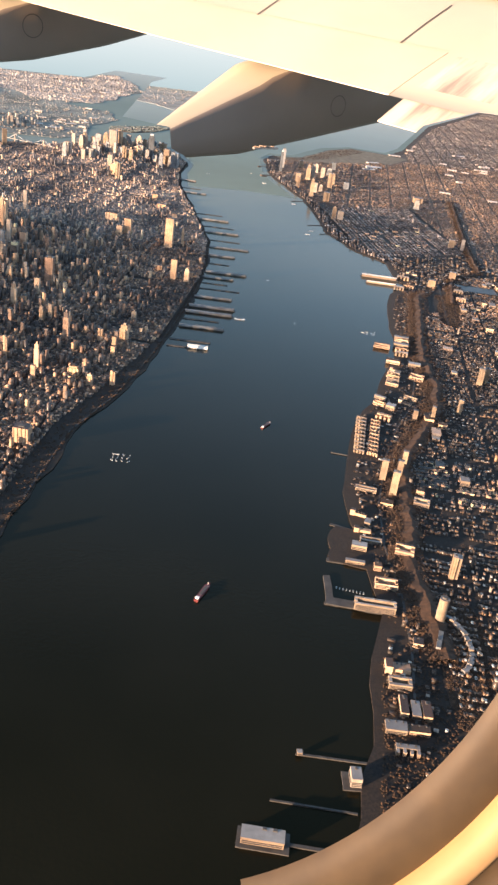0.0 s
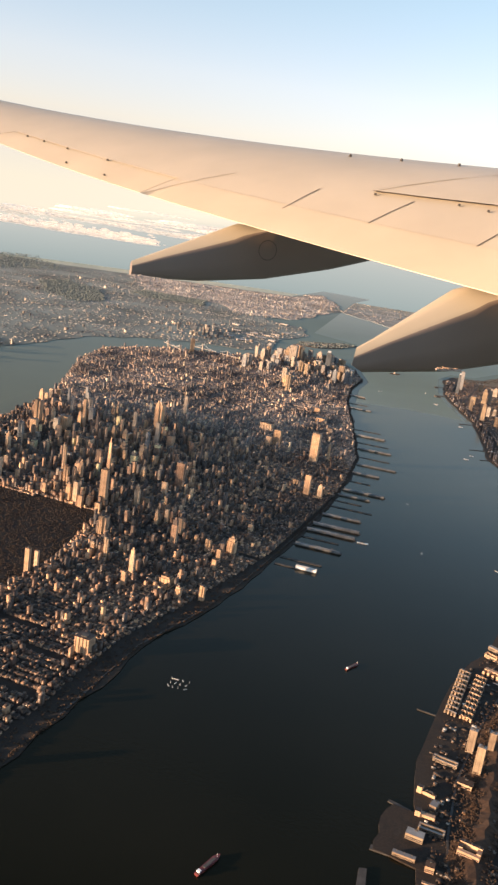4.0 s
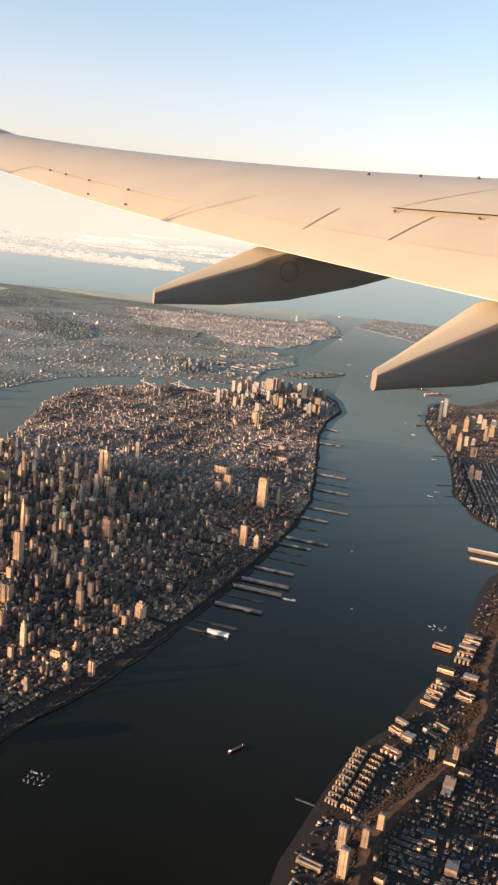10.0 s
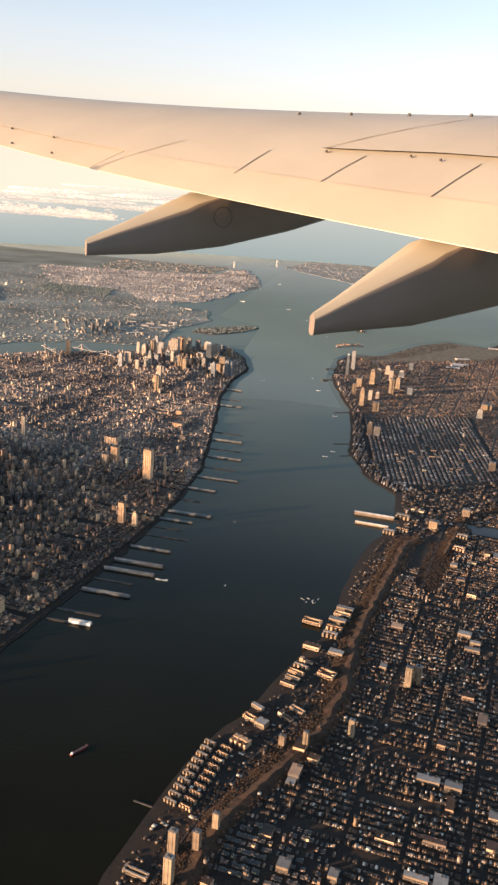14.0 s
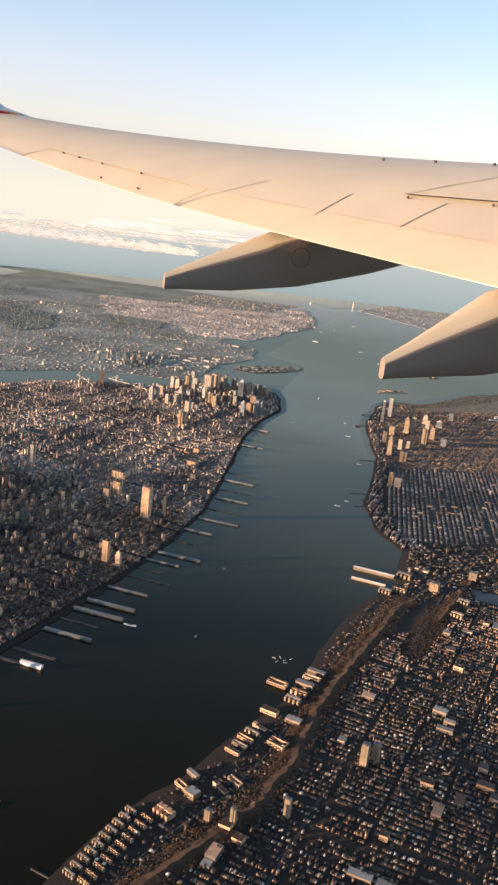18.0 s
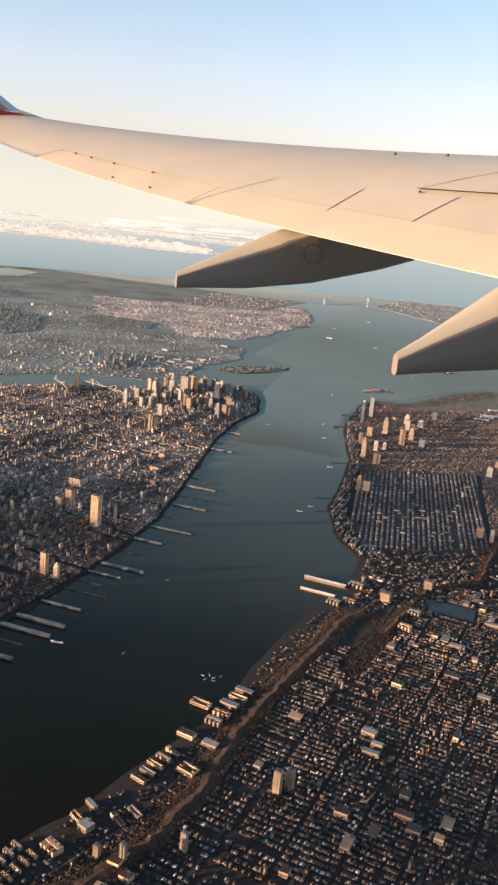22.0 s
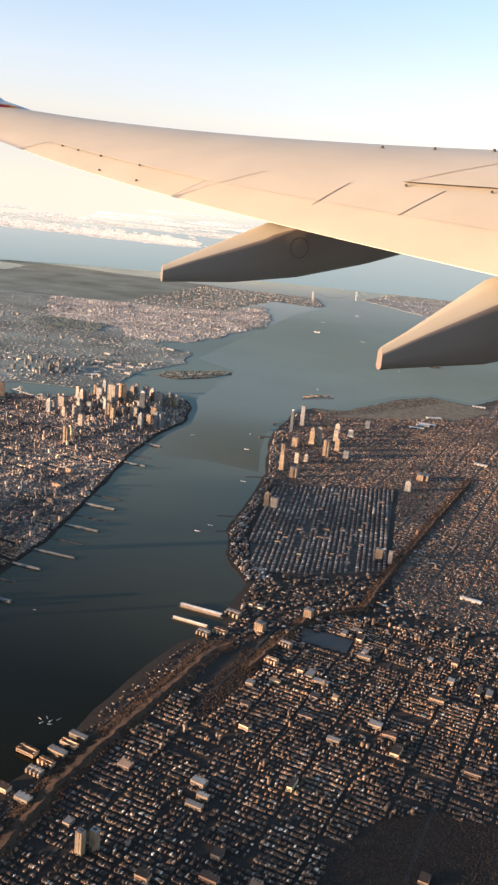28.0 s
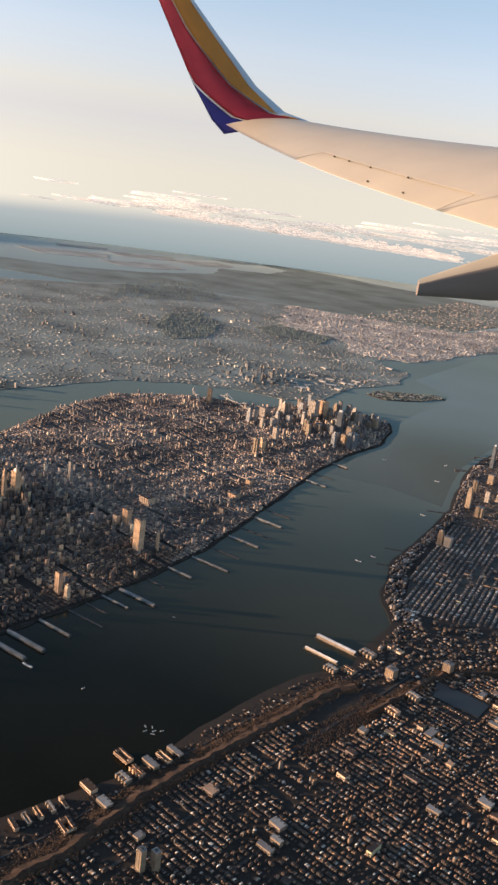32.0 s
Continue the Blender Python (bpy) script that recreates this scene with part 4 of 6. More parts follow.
def high_rise(x, y, h, w, style, turn, label, group, name="high_rise", d=None, mat=None):
    """A tall building: base, shaft, setbacks, and the plant room on its roof."""
    mat = mat or M_TOWER
    d = d or w * 0.85
    t = thing(name, x, y, 0.1, turn, label, "building", group)
    h = max(0.3, h - 0.1)
    if style == "step":
        part("base", box_bm(-w * .6, w * .6, -d * .6, d * .6, 0, h * .15), mat, t)
        part("shaft", shaft_bm(w, d, h * .15, h * .76, 3), mat, t)
        part("upper_shaft", shaft_bm(w * .78, d * .78, h * .76, h * .92), mat, t)
        part("crown", box_bm(-w * .2, w * .2, -d * .2, d * .2, h * .92, h, taper=0.5), mat, t)
    elif style == "spire":
        part("base", box_bm(-w * .8, w * .8, -d * .8, d * .8, 0, h * .1), mat, t)
        part("shaft", shaft_bm(w, d, h * .1, h * .78, 3), mat, t)
        part("crown", box_bm(-w * .32, w * .32, -d * .32, d * .32, h * .78, h * .86, taper=0.4), mat, t)
        part("spire", box_bm(-w * .07, w * .07, -w * .07, w * .07, h * .86, h, taper=0.8), M_STEEL, t, "thin steel spire")
    elif style == "glass":
        part("shaft", shaft_bm(w, d, 0, h * .94, 0, 0.22), M_GLASSY, t, "dark reflective glass shaft")
        part("crown", box_bm(-w * .3, w * .3, -d * .3, d * .3, h * .94, h, taper=0.2), M_STEEL, t)
    elif style == "twin":
        part("shaft", shaft_bm(w * .5, d, 0, h * .97, 2), mat, t)
        part("wing_block", box_bm(w * .25, w * .62, -d * .3, d * .65, 0, h * .92), mat, t)
        part("plant_room", box_bm(-w * .12, w * .12, -d * .2, d * .2, h * .97, h), M_ROOFBOX, t)
    else:
        part("shaft", shaft_bm(w, d, 0, h * .96, 4 if w > .9 else 2), mat, t)
        part("parapet", box_bm(-w * .51, w * .51, -d * .51, d * .51, h * .96, h * .965), mat, t)
        part("plant_room", box_bm(-w * .22, w * .2, -d * .25, d * .2, h * .965, h), M_ROOFBOX, t)
    return t


M_PANE = simple("dark_window_glass", (0.035, 0.036, 0.04), 0.25)
M_GLASSY = simple("dark_curtain_glass", (0.09, 0.1, 0.11), 0.18, 0.0, 0.3, 1.5)
M_ROOFBOX = simple("roof_plant_metal", (0.07, 0.065, 0.06), 0.8)
M_BEIGE = city_material("beige_concrete", [(0.33, 0.235, 0.15), (0.28, 0.21, 0.145), (0.36, 0.27, 0.18), (0.24, 0.175, 0.12)], [(0.2, 0.19, 0.18), (0.3, 0.29, 0.27)], "object", bands=13.0)
M_TAN = city_material("tan_masonry", [(0.66, 0.44, 0.27), (0.56, 0.37, 0.23), (0.68, 0.49, 0.33), (0.5, 0.33, 0.21)], ROOFS, "object", bands=12.0)

M_COOL = city_material("grey_curtain_wall", [(0.2, 0.215, 0.23), (0.3, 0.3, 0.3), (0.42, 0.37, 0.31), (0.16, 0.175, 0.19), (0.34, 0.32, 0.29)], [(0.12, 0.12, 0.12), (0.2, 0.2, 0.2)], "object", bands=9.0, rough=0.5)
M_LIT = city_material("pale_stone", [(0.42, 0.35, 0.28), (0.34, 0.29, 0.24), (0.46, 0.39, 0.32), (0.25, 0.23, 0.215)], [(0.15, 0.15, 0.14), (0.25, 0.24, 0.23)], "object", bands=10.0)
STYLES = ("slab", "step", "slab", "twin", "step", "slab")
TONES = {"slab": "stone slab tower among lower city blocks", "step": "tan stepped stone skyscraper with setbacks", "twin": "paired brick apartment tower above the streets",
         "spire": "tall slender skyscraper with a thin spire", "glass": "tall dark glass skyscraper tapering upwards"}
MIDTOWN = [
    (-29.5, 106.6, 5.2, .87), (-29.6, 107.7, 9.0, .4), (-40.9, 127.7, 2.2, 1.74), (-37.5, 111.7, 5.7, .46), (-34.7, 111.3, 4.1, .46), (-45.5, 107.9, 3.3, 1.56), (-53.8, 119.6, 3.7, .87), (-50.0, 116.2, 5.9, .75), (-57.9, 127.5, 4.2, .74), (-53.5, 136.1, 4.5, 1.14), (-51.5, 138.1, 3.1, .57), (-47.9, 134.9, 3.0, 1.67),
    (-45.6, 137.1, 5.9, .47), (-39.4, 134.8, 3.0, .54), (-37.6, 136.4, 1.8, 1.27), (-35.0, 137.6, 2.8, .91), (-35.8, 145.1, 5.9, .67), (-36.1, 126.7, 2.0, 1.53), (-33.4, 124.0, 2.8, .5), (-28.6, 119.0, 2.5, .63), (-23.2, 119.2, 4.2, 1.09), (-25.9, 97.5, 2.6, 1.07), (-17.4, 98.7, 3.8, .65)]
WESTSIDE = [
    (-17.8, 102.4, 2.5, .54), (-21.3, 103.9, 2.3, .45), (-20.5, 105.5, 2.1, .45), (-13.6, 99.8, 1.7, .6), (-10.7, 100.1, 2.5, .97), (-11.6, 97.7, 1.6, .46), (-11.4, 95.0, 1.4, .45), (-18.8, 88.7, 3.3, .5), (-18.6, 85.9, 1.8, .45), (-22.7, 90.8, 2.9, .42), (-24.6, 92.0, 1.5, .42), (-28.3, 83.7, 2.9, .5), (-28.1, 85.4, 2.0, .4), (-14.7, 88.2, 1.4, 1.18),
    (-37.3, 106.0, 1.8, .5), (-36.4, 107.3, 1.8, .55), (-33.8, 105.6, 2.7, .6), (-32.7, 105.3, 3.2, .6), (-31.7, 104.6, 1.7, .6), (-30.9, 105.2, 1.7, .45), (-29.0, 103.9, 1.5, .65), (-10.5, 86.8, 1.8, .55), (-12.7, 86.0, 1.5, .58), (-16.6, 71.5, 1.8, 1.4)]
CHELSEA = [(-8.6, 147.1, 5.4, 1.29), (-6.4, 149.0, 3.6, .4), (-4.0, 130.4, 1.2, .5), (-12.3, 110.6, 1.7, .85), (-10.4, 108.8, 1.3, .56), (-16.1, 153.1, 3.1, 1.2), (-6.6, 128.6, 3.4, .85), (-4.6, 128.2, 2.4, .66), (-17.4, 152.1, 1.9, .95), (-9.1, 132.7, 1.1, .85), (-25.2, 207.5, 2.9, 1.6), (-20, 163, 1.6, 2.2), (-12, 178, 1.1, 1.8), (-9, 170, 1.2, 1.2), (-14, 186, 1.3, 1.1)]
DOWNTOWN = [
    (-29.2, 237.2, 6.2, 2.0), (-32.3, 225.3, 4.6, .9), (-27.3, 216.8, 3.2, 1.1), (-24.1, 203.3, 4.0, 1.1),
    (-37.8, 246.6, 3.5, 1.3), (-33.1, 238.3, 4.6, 1.4), (-39.5, 231.0, 2.8, 1.8), (-32.2, 246.1, 4.1, 1.3), (-27.0, 241.9, 3.9, 1.3), (-12.9, 226, 4.2, 2.0), (-23.6, 249.1, 3.9, 1.3),
    (-14.8, 229, 4.3, 1.4), (-26.8, 252.3, 3.5, 1.2), (-37.2, 236.9, 2.9, 1.3), (-20, 244, 4.4, 1.5), (-17, 247, 3.2, 1.4), (-30, 243, 3.0, 1.5), (-22, 236, 3.4, 1.4), (-35, 242, 3.2, 1.2), (-18, 238, 2.8, 1.8), (-24, 231, 2.6, 1.6), (-20, 253, 2.6, 1.3)]
NEWPORT = [
    (15.8, 250.3, 4.6, .95), (21.7, 235.2, 3.5, 1.1), (23.1, 236.2, 3.6, .9), (26.4, 226.7, 3.4, 1.3), (28.6, 247.3, 1.7, 1.3), (21.3, 254.4, 1.8, 1.2),
    (26.1, 241.1, 2.5, 1.0), (20.7, 210.9, 4.0, .9), (22.2, 217.9, 2.2, .8), (23.7, 208, 2.0, 1.5), (23.8, 220.2, 1.6, .8), (18.8, 230.5, 2.0, 1.2), (30.9, 258.3, 1.8, 1.1), (23.8, 188.5, 2.5, .9), (25.2, 188.5, 1.8, 1.2),
    (47.9, 221.4, 1.2, 2.6), (46.3, 212.3, 2.0, 1.1), (46.2, 174.2, 1.6, 1.1), (48.1, 172.8, 2.1, .6), (28, 233, 2.6, 1.0), (31, 228, 1.6, 1.2), (18, 222, 2.4, .9), (25, 249, 2.2, 1.1)]
rng = random.Random(7)
taken = []
for rows, turn, group in ((MIDTOWN, -8, "midtown towers"), (WESTSIDE, -8, "west side apartment towers"), (CHELSEA, -8, "riverside towers"), (DOWNTOWN, -10, "downtown towers"), (NEWPORT, -4, "waterfront towers")):
    for i, (x, y, h, w) in enumerate(rows):
        st = STYLES[i % len(STYLES)]
        pick_mat = M_TAN if rng.random() < 0.85 else M_TOWER
        if group == "downtown towers":
            pick_mat = (M_LIT, M_COOL, M_LIT, M_BEIGE)[i % 4]
        elif group == "waterfront towers":
            h, pick_mat = h * 1.15, (M_COOL, M_BEIGE, M_LIT, M_BEIGE)[i % 4]
        high_rise(x, y, h, w, st, turn, TONES[st], group, mat=pick_mat)
        taken.append((x, y, w))
for i in range(46):
    x, y = rng.uniform(-57, -29), rng.uniform(107.5, 150)
    st = STYLES[rng.randrange(6)]
    high_rise(x, y, rng.uniform(1.2, 3.0) * (1.2 if y < 130 else .9), rng.uniform(.5, 1.0), st, -8, TONES[st], "midtown towers", mat=M_TOWER if i % 4 else M_TAN)
for i in range(120):
    # slender towers, thickest along the east side and thinning westwards
    x, y = -62 + 40 * rng.random() ** 1.5, rng.uniform(108, 160)
    if any(abs(x - a) < (w + .8) / 2 and abs(y - b) < (w + .8) / 2 for a, b, w in taken) or not inside(MAN, np.array([x]), np.array([y]))[0]:
        continue
    w, st = rng.uniform(.42, .85), STYLES[rng.randrange(6)]
    high_rise(x, y, (1.3 + 3.2 * rng.random() ** 2) * (1 if x < -32 else .75), w, st, -8, TONES[st], "midtown towers", mat=(M_TAN, M_TOWER, M_COOL, M_TAN, M_LIT)[i % 5])
    taken.append((x, y, w))
for i in range(46):
    x, y = rng.uniform(-40, -13), rng.uniform(222, 253)
    st = STYLES[rng.randrange(6)]
    high_rise(x, y, rng.uniform(1.6, 4.4), rng.uniform(.65, 1.15), st, -10, TONES[st], "downtown towers", mat=(M_LIT, M_BEIGE, M_COOL)[i % 3])
for x, y, h in ((-66, 268, 2.6), (-63, 272, 2.2), (-69, 275, 1.8), (-60, 266, 1.8), (-72, 262, 1.7), (-66, 280, 1.6), (-96, 182, 2.6), (-95, 175, 1.8), (-98, 190, 1.6)):
    high_rise(x, y, h * .85, .9, "slab", 12, "pale tower block rising over hazy low streets", "far bank towers", mat=M_COOL)
high_rise(-36.4, 148.2, 5.8, 1.3, "spire", -8, "broad stone skyscraper with setbacks and a mast", "midtown towers", mat=M_TAN)
high_rise(-28.4, 240.4, 6.0, 2.0, "slab", -10, "broad sunlit office tower downtown", "downtown towers", mat=M_TAN)
high_rise(-19, 231.5, 7.0, 1.5, "glass", 6, TONES["glass"], "downtown towers")
high_rise(14.9, 242.8, 5.6, .8, "glass", -4, "slender dark glass tower on the waterfront", "waterfront towers")
high_rise(-55.1, 229.4, 4.3, 1.1, "slab", 20, "lone pale slab tower beside the bridge", "east side towers", mat=M_BEIGE)


# ---- the near river bank ----
def low_block(x, y, w, d, h, turn, label, group, mat, name="building", units=1):
    """A low block with parapet, roof boxes and a slightly set-back top."""
    t = thing(name, x, y, 0.1, turn, label, "building", group)
    form = int(abs(x * 7.3 + y * 3.1) * 10) % 4 if units == 3 else units
    e = d * .26
    if form == 0:
        # four ranges round a court
        for nm, box in (("front_range", (-w / 2, w / 2, -d / 2, -d / 2 + e, 0, h * .8)), ("rear_range", (-w / 2, w / 2, d / 2 - e, d / 2, 0, h)), ("side_range", (-w / 2, -w / 2 + e, -d / 2 + e, d / 2 - e, 0, h * .9)), ("side_range", (w / 2 - e, w / 2, -d / 2 + e, d / 2 - e, 0, h * .9))):
            part(nm, box_bm(*box), mat, t)
    elif form == 3 or units > 3:
        # a long rear range with short wings and courts between them
        part("rear_range", box_bm(-w / 2, w / 2, 0, d / 2, 0, h), mat, t)
        for i in range(4):
            u = -w / 2 + w * (i * .29 + .065)
            part("court_wing", box_bm(u - w * .065, u + w * .065, -d / 2, 0, 0, h * (.86 + .08 * (i % 2))), mat, t)
    elif form == 2 and units == 3:
        # a tall end and a long low range
        part("end_block", box_bm(-w / 2, -w * .22, -d / 2, d / 2, 0, h * 1.15), mat, t)
        part("long_range", box_bm(-w * .22, w / 2, -d * .3, d / 2, 0, h * .6), mat, t)
    else:
        part("body", box_bm(-w / 2, w / 2, -d / 2, d / 2, 0, h), mat, t)
        part("parapet", box_bm(-w * .51, w * .51, -d * .52, d * .52, h, h + .02), mat, t)
    floors = max(2, int(h / .16))
    comb = form == 3 or units > 3
    for i in range(floors):
        z = h * .58 * (i + .45) / floors
        if comb:
            for u in (-.37, -.08, .21):
                part("window_band", box_bm(w * u, w * (u + .16), -.008, .01, z, z + h * .35 / floors), M_PANE, t)
        elif form != 2 or units != 3:
            part("window_band", box_bm(-w * .47, w * .47, -d / 2 - .008, -d / 2 + .01, z, z + h * .35 / floors), M_PANE, t)
        part("window_band", box_bm(-w / 2 - .008, -w / 2 + .01, d * .04 if comb else -d * .44, d * .44, z, z + h * .35 / floors), M_PANE, t)
    top = h * .6 if form == 2 and units == 3 else h if comb or form == 0 else h + .02
    for i in range(min(units, 3)):
        u = -w * .1 + w * .5 * (i + .5) / units if form == 2 else -w / 2 + w * (i + .5) / units
        part("roof_unit", box_bm(u - w * .1 / units, u + w * .1 / units, d * .27, d * .44, top, top + .06), M_ROOFBOX, t)
    return t


CLIFF_TOWERS = [(17.1, 68.7, 2.6, .62), (16.6, 71.6, 2.2, .6), (18.2, 72.2, 2.0, .55), (19.1, 74.5, 1.9, .48), (22.3, 85.9, 1.4, .5), (24.2, 86.2, 2.0, .48), (28.0, 89.2, 1.9, .5), (32.8, 98.9, 2.4, .66), (33.7, 99.7, 2.2, .66), (19.7, 56.3, 2.2, .8), (40.6, 148.6, 1.6, 1.1), (35.7, 142.4, 1.4, 1.2)]
for i, (x, y, h, w) in enumerate(CLIFF_TOWERS):
    high_rise(x, y, h, w, "twin" if i in (5, 9) else "slab", -14, "sunlit beige concrete apartment tower on the bluff", "bluff towers", "apartment_tower", mat=M_BEIGE)
rt = thing("round_tower", 17.5, 50.4, 0.1, 0, "round pale concrete tower above the wooded bluff", "building")
bm = bmesh.new()
bmesh.ops.create_cone(bm, cap_ends=True, segments=18, radius1=.36, radius2=.36, depth=2.1, matrix=Matrix.Translation((0, 0, 1.05)))
part("shaft", bm, M_BEIGE, rt)
bm = bmesh.new()
bmesh.ops.create_cone(bm, cap_ends=True, segments=18, radius1=.2, radius2=.2, depth=.15, matrix=Matrix.Translation((0, 0, 2.17)))
part("plant_room", bm, M_ROOFBOX, rt)

SHORE_A = [(16.4, 58.8, 1.5, 1.1, 1.1, -14), (12.9, 51.2, 3.0, .7, 1.0, -6), (14.2, 54.2, 1.7, .8, .8, -6), (12.8, 59.2, 1.2, .7, .6, -10), (13.4, 61.8, 1.4, .5, .5, -8), (13.9, 60.3, 1.8, .5, .5, -8), (13.9, 56.5, .6, .6, .6, -6),
           (12.2, 57, 1.5, .35, .35, -8), (13.4, 64.4, 1.4, .4, .6, -20), (14.0, 63.0, .5, .8, .6, -20), (16.2, 66.6, 1.1, .8, .6, -14)]
SHORE_B = [(13.5, 44.8, 1.7, .9, .7, -4), (13.4, 43.3, 1.5, .8, .7, -4), (13.3, 41.3, .5, 1.6, .5, -4), (14.0, 41, .55, 1.3, .5, -4), (14.7, 41, .55, 1.4, .5, -4), (12.5, 39.4, 1.3, .8, .5, -4), (13.9, 39.3, 1.3, .6, .45, -4), (12.9, 37.6, 1.4, .7, .5, -4), (15.4, 47.6, .7, .7, .5, -10), (19.4, 67.1, 1.4, .8, .9, -14), (19.7, 69.2, .7, .7, .8, -14)]
SHORE_C = [(18.8, 85.4, 1.6, 1.0, .7, -24), (20.1, 88.5, 1.0, .9, .7, -24), (18.9, 89.2, 1.3, .5, .6, -32), (19.3, 91, 1.3, .4, .5, -32), (22, 90.2, 1.5, .5, .6, -32), (22.9, 91.5, 1.5, .5, .6, -32), (25.2, 84.9, .9, .8, .6, -14), (14.7, 69.0, 1.9, .5, .5, -14)]
SHORE_D = [(22.2, 108.9, 2.1, .9, .6, -12), (24.4, 106.4, 1.6, .8, .7, -12), (24.7, 108, 1.7, .7, .7, -12), (24.9, 109.8, 1.9, .7, .7, -12), (25.3, 111.4, 1.9, .6, .7, -12), (25.5, 112.9, 1.9, .6, .6, -12), (22.8, 103.4, 1.7, .8, .6, -12), (25.4, 102.7, 1.5, .8, .7, -12), (24.9, 98.4, 1.7, 1.1, .8, -20)]
SHORE_E = [(21.4, 95.6, 1.5, .4, .5, -20), (21.7, 96.8, 1.5, .4, .5, -20), (21.9, 98, 1.6, .4, .5, -20), (22.2, 99.2, 1.5, .4, .5, -20), (22.6, 100.4, 1.4, .4, .5, -20), (31.3, 145, 2.0, 1.2, .8, -12), (33.5, 148.8, 1.9, 1.2, .6, -12), (29.5, 138.4, 1.6, 1.0, .7, -12), (31.3, 139.7, 1.7, 1.0, .7, -12), (39.7, 139.9, 1.5, 1.0, .9, -14), (39.1, 135.4, 1.5, 1.0, .8, -14), (38.8, 111, 1.4, .9, .7, -14), (40.1, 121.4, 1.1, .8, .7, -14)]
for k, rows in enumerate((SHORE_A, SHORE_B, SHORE_C, SHORE_D, SHORE_E)):
    for i, (x, y, w, d, h, turn) in enumerate(rows):
        h = h * .72
        pale = (k == 1) or i % 3 == 0
        low_block(x, y, w, d, h, turn, "low pale riverside block with flat roof" if pale else "tan brick riverside apartment block", "riverside blocks", M_BEIGE if i % 2 else M_TAN, "riverside_block", 3 if w > 1.2 else 1)
# two ranks of row-house terraces on the old pier
for i in range(10):
    t = i / 9
    low_block(15.0 + 1.3 * t, 76.6 + 8.0 * t, 1.05, .3, .34, -22, "short terrace of pale town houses by the water", "pier terraces", M_BEIGE, "terrace", 4)
    low_block(16.3 + 1.5 * t, 76.3 + 8.0 * t, 1.05, .26, .32, -22, "short terrace of pale town houses by the water", "pier terraces", M_TAN, "terrace", 4)


def pier(x0, y0, x1, y1, w, shed, label, group, mat=None):
    dx, dy = x1 - x0, y1 - y0
    L = math.hypot(dx, dy)
    t = thing("pier", x0, y0, 0, math.degrees(math.atan2(dy, dx)), label, "pier", group)
    part("deck", box_bm(0, L, -w / 2, w / 2, -.3, .08), M_PIER, t)
    if shed:
        part("shed", box_bm(L * .06, L * .96, -w * .4, w * .4, .08, .08 + shed), mat or M_SHED, t)
        bm = bmesh.new()
        vs = [bm.verts.new(p) for p in ((L * .05, -w * .44, .08 + shed), (L * .97, -w * .44, .08 + shed), (L * .97, w * .44, .08 + shed), (L * .05, w * .44, .08 + shed), (L * .05, 0, .2 + shed), (L * .97, 0, .2 + shed))]
        for q in ((0, 1, 5, 4), (2, 3, 4, 5), (1, 2, 5), (3, 0, 4)):
            bm.faces.new([vs[i] for i in q])
        part("shed_roof", bm, M_METALROOF if mat else M_SHED, t)
    return t


M_SHED = simple("weathered_shed", (0.16, 0.16, 0.155), 0.8, 0, 0.35, 1.0)
for y, a, b, w, sh in ((101.0, -5.6, -.5, .5, .0), (103.4, -5.4, -.3, .6, .0), (108.6, -4.8, 1.4, .8, .22), (114.7, -4.4, 2.5, .9, .25), (117.4, -4.0, 2.8, .9, .25), (111.8, -4.6, .6, .5, 0), (122.0, -3.4, 2.4, .6, .15),
                       (126.5, -3, 3.4, .5, 0), (129.5, -3, 1.6, .4, 0), (132.5, -2.6, 2.6, .5, .12), (135.6, -2.2, 4.6, .9, .2), (141, -2, 1.8, .5, 0), (146, -2, 2.8, .6, .15), (151.8, -2, 5.2, .7, .1), (157, -2.2, 3.6, .5, 0), (162.8, -2.8, 3.5, .7, .15),
                       (167.5, -3.4, 2.6, .5, 0), (173, -4.4, 1.6, .8, .18), (178, -5.4, .2, .5, 0), (198.3, -8.6, -3.6, .8, .1), (203.5, -9.4, -5, .6, 0), (213, -10.5, -6.5, .7, .1)):
    pier(a, y, b, y - .2, w * .72, sh * .8, "long dark river pier with a low shed" if sh else "bare dark river pier", "city piers")
pier(-3.2, 101.0, -.5, 100.9, .7, .28, "pier end with a pale flat shed roof", "city piers", M_WHITE)
for x0, y0, x1, y1, w, sh in ((24.0, 144.6, 30.4, 144.0, .75, .34), (24.4, 140.9, 29.6, 140.4, .5, .2)):
    pier(x1, y1, x0, y0, w, sh, "long pier with a pale sunlit shed", "cove piers", M_BEIGE)
for x0, y0, x1, y1, w in ((14.2, 75.8, 12.2, 76.2, .12), (11.6, 36.5, 6.3, 36.9, .14), (9.4, 33.0, 4.7, 33.5, .12), (25.5, 176, 19.5, 172.5, .25), (21, 181, 17.6, 179.5, .3), (14, 51.0, 9.3, 51.5, .3), (12, 57, 10, 57.2, .5), (12.4, 62, 10.8, 62.6, .3), (13, 250, 9, 248, .5), (13.5, 236, 9.5, 234, 1.2), (19, 205, 15.5, 203, .5)):
    pier(x0, y0, x1, y1, w, 0, "narrow bare jetty reaching into the river", "jetties")
pier(5.6, 30.75, 2.9, 31.05, 1.3, 0, "broad square pier off the lower bank", "jetties")
pier(9.0, 30.4, 5.6, 30.75, .2, 0, "narrow bare jetty reaching into the river", "jetties")
low_block(4.2, 30.9, 2.2, .8, .42, -6, "long pale windowed hall on a pier", "riverside blocks", M_BEIGE, "pier_hall", 2)
